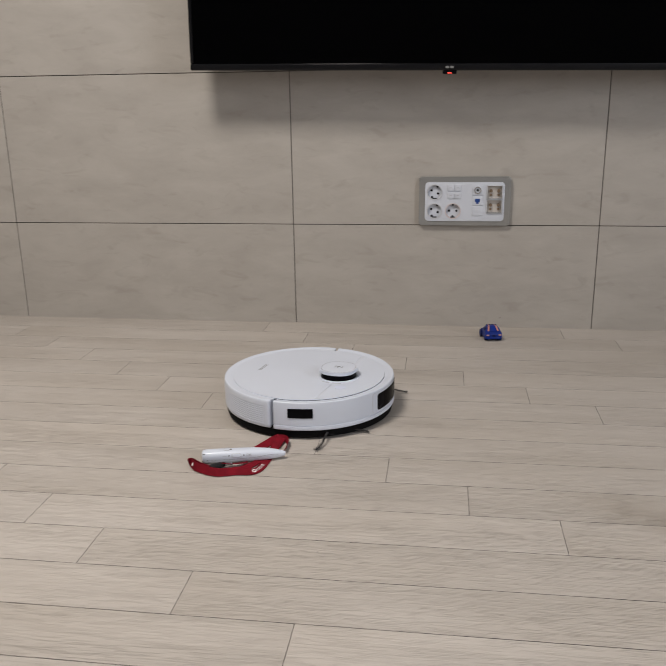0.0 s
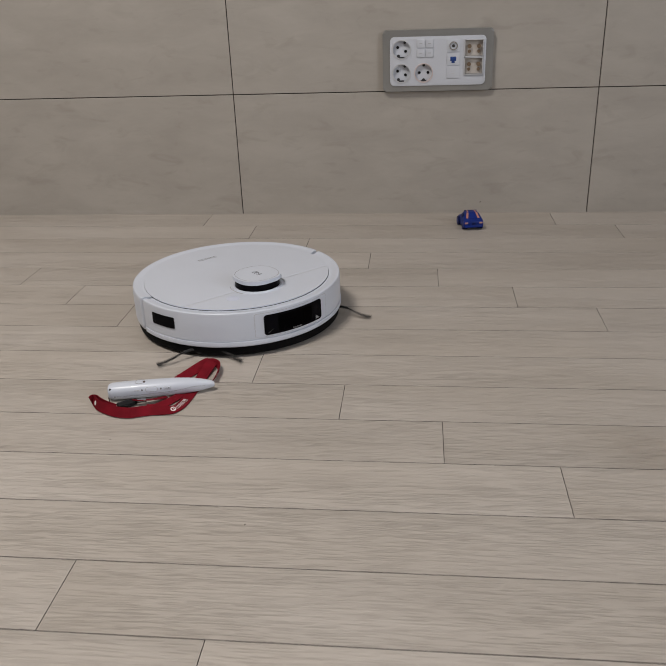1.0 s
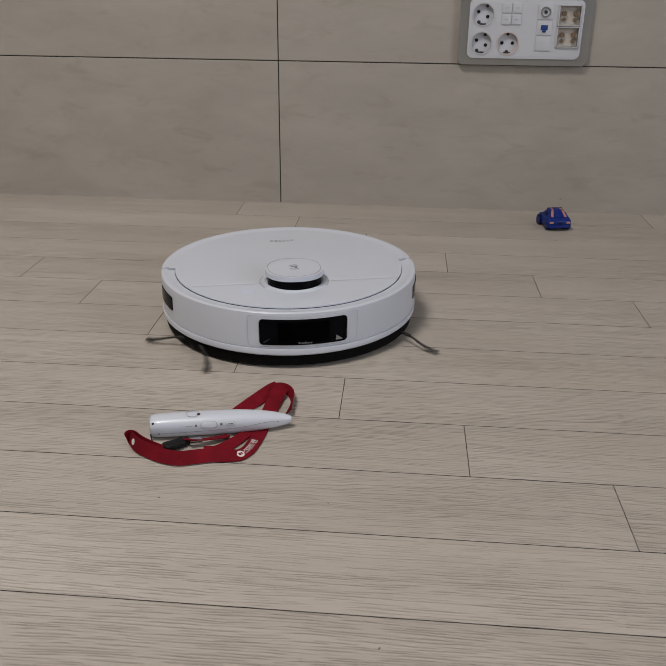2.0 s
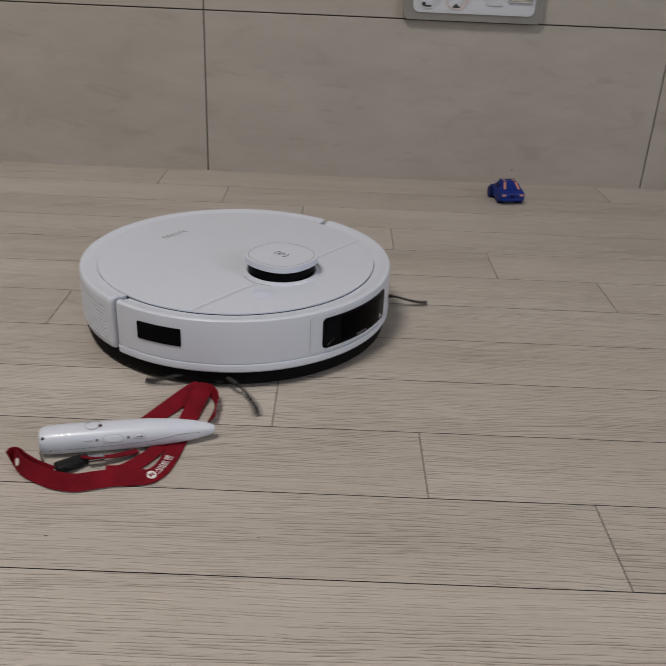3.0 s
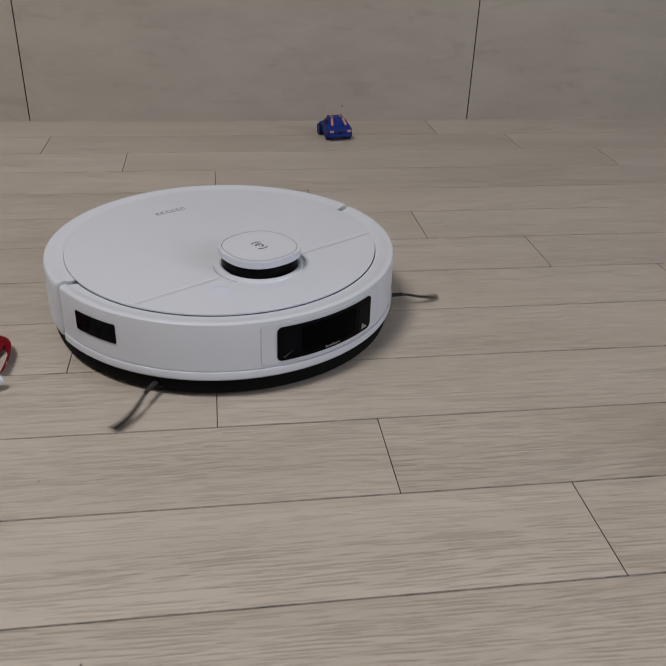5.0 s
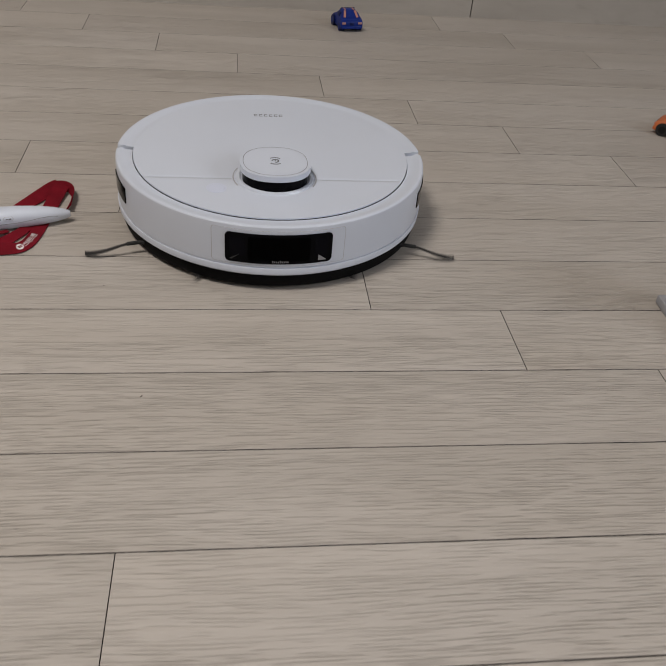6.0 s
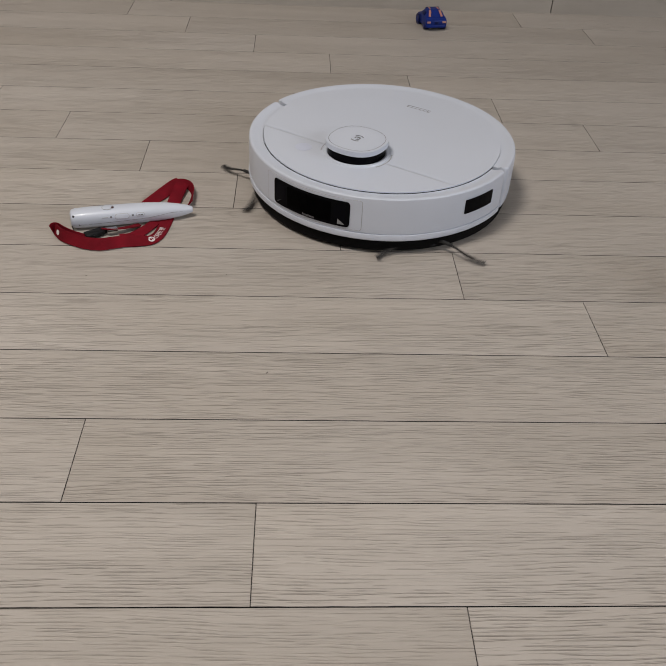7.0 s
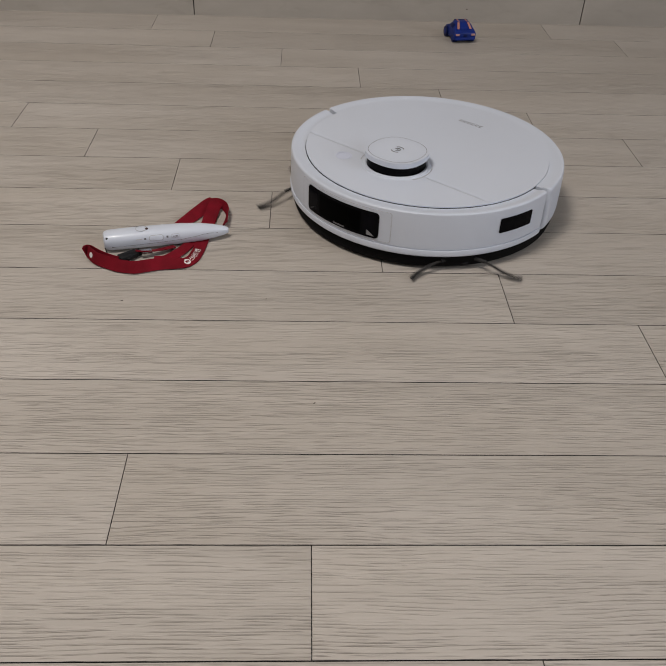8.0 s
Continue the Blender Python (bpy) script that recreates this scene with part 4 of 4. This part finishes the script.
        me = bpy.data.meshes.new_from_object(tmp)
        bpy.data.objects.remove(tmp)
        me.materials.append(PRINT_WHITE)
        m3, c = on_strap(i, i, 0)
        ob = new("print_letter", me)
        ob.parent = t
        ob.matrix_basis = Matrix.Translation(c) @ m3
    # white badge low on the far loop
    c, d, wv, nv = loop_rows[60]
    bm = lathe([(0.0, 0.0), (0.0032, 0.0), (0.0032, 0.0003), (0.0, 0.0003)], seg=20)
    bl = part("print_badge", bm, PRINT_WHITE, t, "round white badge")
    side = 1.0 if nv.y < 0 else -1.0
    bl.matrix_basis = Matrix.Translation(c + nv * (0.00075 * side)) @ Matrix((d, wv, nv)).transposed().to_4x4()
    # white badge at the folded end
    m3, c = on_strap(4, 4, 0)
    bm = lathe([(0.0, 0.0), (0.0032, 0.0), (0.0032, 0.0003), (0.0, 0.0003)], seg=20)
    be = part("print_badge", bm, PRINT_WHITE, t, "round white badge")
    be.matrix_basis = Matrix.Translation(c) @ m3


neck_strap()


# ---- toy cars ----
def toy_car(name, label, m, body_mat, dark_mat, stripe_mat, light_mat, L, W, H, wheel_r):
    """A chubby toy car; x forward, its tail at x = 0."""
    t = thing(name, label, "toy car", m)
    side = [(0.0, 0.20), (0.0, 0.52), (0.04, 0.61), (0.12, 0.65), (0.34, 0.96), (0.42, 1.0), (0.58, 1.0), (0.72, 0.72), (0.93, 0.58), (1.0, 0.48), (1.0, 0.20), (0.9, 0.14), (0.1, 0.14)]
    bm = bmesh.new()
    def taper(z):
        return 0.5 * W * (1 - 0.42 * max(0.0, (z - 0.6) / 0.4))
    a = [bm.verts.new((x * L, -taper(z), z * H)) for x, z in side]
    b = [bm.verts.new((x * L, taper(z), z * H)) for x, z in side]
    bm.faces.new(a)
    bm.faces.new(list(reversed(b)))
    for k in range(len(side)):
        j = (k + 1) % len(side)
        bm.faces.new((a[k], b[k], b[j], a[j]))
    bmesh.ops.recalc_face_normals(bm, faces=bm.faces[:])
    bmesh.ops.bevel(bm, geom=bm.edges[:], offset=0.0022, segments=3, affect="EDGES", profile=0.5)
    part("body", bm, body_mat, t, "rounded plastic body")
    rear = math.atan2(0.31 * H, 0.22 * L)
    m2 = Matrix.Translation((0.23 * L, 0, 0.805 * H)) @ Matrix.Rotation(-rear, 4, "Y")
    hl = 0.5 * math.hypot(0.31 * H, 0.22 * L)
    part("rear_window", box(-hl * 0.80, hl * 0.72, -W * 0.17, W * 0.17, 0.0002, 0.0009, bevel=0.0003, m=m2), body_mat, t)
    m2 = Matrix.Translation((0.63 * L, 0, 0.85 * H)) @ Matrix.Rotation(math.atan2(0.3 * H, 0.14 * L), 4, "Y")
    part("windscreen", box(-hl * 0.8, hl * 0.8, -W * 0.32, W * 0.32, 0.0002, 0.0012, bevel=0.0004, m=m2), dark_mat, t)
    for y in (-1, 1):
        bm = bmesh.new()
        add_box(bm, 0.36 * L, 0.56 * L, y * W * 0.19 - W * 0.035, y * W * 0.19 + W * 0.035, H * 0.995, H * 1.012, bevel=0.0003)
        m2 = Matrix.Translation((0.23 * L, y * W * 0.26, 0.805 * H)) @ Matrix.Rotation(-rear, 4, "Y") @ Matrix.Rotation(-y * radians(11), 4, "Z")
        add_box(bm, -hl * 0.75, hl * 1.0, -W * 0.05, W * 0.05, 0.0002, 0.0013, bevel=0.0003, m=m2)
        add_box(bm, 0.72 * L, 0.9 * L, y * W * 0.19 - W * 0.035, y * W * 0.19 + W * 0.035, H * 0.60, H * 0.66, bevel=0.0003)
        part("stripe", bm, stripe_mat, t, "painted stripe")
        bm = bmesh.new()
        add_box(bm, -0.0012, 0.002, y * W * 0.365 - W * 0.085, y * W * 0.365 + W * 0.085, H * 0.42, H * 0.52, bevel=0.0006)
        part("tail_light", bm, light_mat, t, "painted tail light")
        bm = bmesh.new()
        m2 = Matrix.Translation((0.46 * L, y * W * 0.415, 0.77 * H)) @ Matrix.Rotation(y * radians(32), 4, "X")
        add_box(bm, -0.12 * L, 0.12 * L, -0.0008, 0.0008, -0.11 * H, 0.11 * H, bevel=0.0004, m=m2)
        part("side_window", bm, dark_mat, t)
        for x, wr, wy in ((0.2, wheel_r, 0.40), (0.79, wheel_r * 1.4, 0.47)):
            bm = bmesh.new()
            disc_at(bm, x * L, wr, wr, y * W * wy - 0.0045, y * W * wy + 0.0045, 24)
            w = part("wheel", bm, RUBBER if body_mat is not TOY_BLUE else dark_mat, t)
            bm = bmesh.new()
            disc_at(bm, x * L, wr, wr * 0.55, y * W * wy - 0.0050, y * W * wy + 0.0050, 16)
            part("hub", bm, body_mat if body_mat is TOY_BLUE else BLACK, w)
    bm = bmesh.new()
    add_box(bm, -0.0018, 0.004, -W * 0.44, W * 0.44, H * 0.18, H * 0.33, bevel=0.0012)
    bp = part("rear_bumper", bm, body_mat, t)
    bm = bmesh.new()
    add_box(bm, -0.001, 0.002, -W * 0.09, W * 0.09, H * 0.36, H * 0.50, bevel=0.0006)
    part("tow_socket", bm, dark_mat, bp, "dark round socket")
    return t


toy_car("toy_car", "small blue plastic toy car with orange stripes beside the wall", pose(0.1965, 0.7165, 0, 0, 0, 100), TOY_BLUE, TOY_DARK, STRIPE_RED, TOY_PINK, 0.062, 0.0435, 0.0355, 0.0070)
toy_car("toy_car", "small orange toy car with black wheels on the floor", pose(0.622, 0.290, 0, 0, 0, -42), TOY_ORANGE, BLACK, TOY_ORANGE, TOY_PINK, 0.070, 0.038, 0.034, 0.010)


# ---- box and cup beside the pen's place ----
def flat_box():
    t = thing("flat_box", "flat grey box with a pale blue patterned top on the floor", "box", pose(0.4160, -0.1735, 0, 0, 0, -2))
    part("sides", box(0.0, 0.24, -0.17, 0.0, 0.0, 0.010, bevel=0.0015), BOX_SIDE, t)
    part("top", box(0.006, 0.234, -0.164, -0.006, 0.0095, 0.0112, bevel=0.0006), BOX_TOP, t, "pale blue printed top")


flat_box()


def cup():
    t = thing("plastic_tub", "clear plastic tub with a coral red rim on the box", "tub", pose(0.4500, -0.2135, 0.0114) @ Matrix.Diagonal((1, 1, 1.1, 1)))
    part("tub", lathe([(0.0, 0.0), (0.0265, 0.0), (0.028, 0.002), (0.0395, 0.056), (0.0383, 0.056), (0.0270, 0.003), (0.0, 0.0022)], seg=48), CLEAR, t, "clear plastic tub")
    part("rim", lathe([(0.0383, 0.0550), (0.0410, 0.0550), (0.0416, 0.0568), (0.0410, 0.0586), (0.0386, 0.0586), (0.0379, 0.0568), (0.0383, 0.0550)], seg=48), CORAL, t, "coral red rim")


cup()


# ---- specks ----
def speck(x, y, size, yaw):
    bm = box(-size, size, -size * 0.35, size * 0.35, 0.0001, size * 0.35 + 0.0001, bevel=size * 0.1)
    ob = part("crumb", bm, DUST)
    ob.matrix_basis = pose(x, y, 0, 0, 0, yaw)
    tagged(ob, "tiny dark crumb on the laminate floor", "crumb", "crumbs on the floor")


for x, y, s, a in ((-0.1025, -0.314, 0.0012, 60), (-0.308, -0.156, 0.0011, 15), (-0.154, -0.149, 0.0008, 150)):
    speck(x, y, s, a)
bm = bmesh.new()
add_box(bm, -0.0016, 0.0016, -0.0008, 0.0, -0.0007, 0.0008, bevel=0.0003)
mark = part("wall_mark", bm, DUST)
mark.matrix_basis = pose(0.2193, WALL_Y, 0.0262, 0, -18, 0)
tagged(mark, "small dark mark on the tiled wall", "mark")


# ---- wall tiles ----
def wall_tiles():
    zs = [-0.003, TILE_Z[0]] + [TILE_Z[0] + TILE_Z[1] * k for k in range(1, 6)]
    zs = [z for z in zs if z < CEILING - 0.02] + [CEILING - 0.001]
    g = 0.0010
    meshes = {}
    k0 = math.floor((LEFT - TILE_X[0]) / TILE_X[1])
    for z0, z1 in zip(zs, zs[1:]):
        for k in range(k0, k0 + 8):
            x0, x1 = TILE_X[0] + k * TILE_X[1], TILE_X[0] + (k + 1) * TILE_X[1]
            x0, x1 = max(x0, LEFT), min(x1, RIGHT)
            if x1 - x0 < 0.02:
                continue
            w, h = x1 - x0 - 2 * g, z1 - z0 - 2 * g
            key = (round(w, 4), round(h, 4))
            if key not in meshes:
                bm = bmesh.new()
                add_box(bm, -w / 2, w / 2, 0.0, 0.0028, -h / 2, h / 2, bevel=0.0006, seg=1)
                me = bpy.data.meshes.new("tile")
                bm.to_mesh(me)
                bm.free()
                me.materials.append(TILE)
                meshes[key] = me
            ob = new("tile", meshes[key])
            ob.parent = WALL
            ob.matrix_basis = pose((x0 + x1) / 2, WALL_Y, (z0 + z1) / 2)


wall_tiles()

# ---- floor planks: joints step along from row to row ----
STEP = {-8: -3.107, -7: -1.676, -6: -0.206, -5: 1.208, -4: 2.601, -3: 3.964, -2: 5.386, -1: -1.655, 0: -0.246, 1: 1.164, 2: 2.568, 3: 3.919, 4: -2.772, 5: -1.118, 6: 0.548}
PLANK_LENGTH = 8.45 * UNIT


def floor_planks():
    gx, gy, deep = 0.00034, 0.00050, 0.0035
    rest_v, rest_f = [], []
    shared = {}
    for r in range(-10, 34):
        y1, y0 = -r * UNIT, -(r + 1) * UNIT
        y1 = min(y1, WALL_Y)
        y0 = max(y0, BACK)
        if y1 - y0 < 0.004:
            continue
        first = STEP.get(r, (-0.246 + 1.405 * r) if r < 0 else 0.548 + 1.43 * (r - 6)) * UNIT
        k = math.floor((LEFT - first) / PLANK_LENGTH)
        x = first + k * PLANK_LENGTH
        while x < RIGHT:
            x0, x1 = max(x, LEFT), min(x + PLANK_LENGTH, RIGHT)
            x += PLANK_LENGTH
            if x1 - x0 < 0.01:
                continue
            w, d = x1 - x0 - 2 * gx, y1 - y0 - 2 * gy
            cx, cy = (x0 + x1) / 2, (y0 + y1) / 2
            if r <= 9 and abs(cx) < 2.0:
                key = (round(w, 4), round(d, 4))
                if key not in shared:
                    bm = bmesh.new()
                    add_box(bm, -w / 2, w / 2, -d / 2, d / 2, -deep, 0.0, bevel=0.0002, seg=1)
                    bm.normal_update()
                    for f in bm.faces:
                        f.material_index = 1 if abs(f.normal.z) < 0.3 else 0
                    me = bpy.data.meshes.new("plank")
                    bm.to_mesh(me)
                    bm.free()
                    me.materials.append(PLANK)
                    me.materials.append(JOINT)
                    shared[key] = me
                ob = new("plank", shared[key])
                ob.parent = FLOOR
                ob.matrix_basis = pose(cx, cy, 0)
            else:
                n = len(rest_v)
                rest_v += [(cx + sx * w / 2, cy + sy * d / 2, z) for z in (-deep, 0) for sx, sy in ((-1, -1), (1, -1), (1, 1), (-1, 1))]
                rest_f += [(n + 4, n + 5, n + 6, n + 7), (n, n + 1, n + 5, n + 4), (n + 1, n + 2, n + 6, n + 5), (n + 2, n + 3, n + 7, n + 6), (n + 3, n, n + 4, n + 7)]
    me = bpy.data.meshes.new("planks")
    me.from_pydata(rest_v, [], rest_f)
    me.materials.append(PLANK)
    ob = new("planks", me)
    ob.parent = FLOOR
    tagged(ob, kind="stuff")


floor_planks()

# ---- what moves: the robot drives and turns, its brushes spin ----
DRIVE = [
    (0.0, -0.2017, 0.2258, -13.8), (0.5, -0.1929, 0.2228, -28.0), (1.0, -0.2234, 0.2439, -47.3), (1.5, -0.2449, 0.2727, -66.1), (1.7, -0.2480, 0.2780, -73.0), (1.9, -0.2480, 0.2780, -78.5),
    (2.1, -0.2450, 0.2730, -72.0), (2.8, -0.2229, 0.2376, -44.6), (3.0, -0.2136, 0.2312, -36.8), (3.5, -0.1776, 0.2156, -18.7), (3.73, -0.1370, 0.2020, -14.0), (4.0, -0.0963, 0.1882, -20.8), (4.2, -0.0731, 0.1772, -26.4),
    (5.3, 0.0012, 0.0890, -68.3), (5.5, 0.0085, 0.0688, -73.3), (6.0, 0.0171, 0.0125, -89.6), (6.5, 0.0190, 0.0330, -105.5), (7.0, 0.0327, 0.0675, -124.0), (7.5, 0.0561, 0.0940, -142.2), (7.65, 0.0560, 0.0945, -144.0), (8.0, 0.0400, 0.0796, -131.8),
]
# the brushes' angles at some times, each a third of a turn apart from its like
SPIN_RIGHT = [(0, -91), (0.5, -33), (1, -96.6), (1.5, -45), (2.8, -59), (3, -19), (3.5, -100), (4, -50), (4.2, -110), (5.3, -61), (5.5, -126), (6, -82), (6.5, -30), (7, -100), (7.5, -67), (8, -9)]
SPIN_LEFT = [(0, 11), (0.5, 18), (1, 25), (1.5, 34), (2.8, 73), (3, 44), (4.2, 37), (5.3, 100), (5.5, 77), (6, 80), (6.5, 88), (7, 92), (7.5, 97), (8, 104)]


def spin_rows(keys, speed, place):
    """Rows of a brush that turns at about this speed and stands at the given angles at the given times."""
    total = [keys[0][1]]
    for (t0, a0), (t1, a1) in zip(keys, keys[1:]):
        want = speed * (t1 - t0)
        total.append(total[-1] + (a1 - a0) + 120 * round((want - (a1 - a0)) / 120))
    rows = []
    for i in range(121):
        t = i / 15
        rows.append((t, pose(*place, 0, 0, float(np.interp(t, [k[0] for k in keys], total)))))
    return rows


def motions():
    walk(ROBOT, [(t, pose(x, y, 0, 0, 0, a)) for t, x, y, a in DRIVE])
    walk(BRUSHES[0], spin_rows(SPIN_RIGHT, 825, (0.095, -0.125, 0.005)))
    walk(BRUSHES[1], spin_rows(SPIN_LEFT, -713, (0.095, 0.125, 0.005)))


motions()
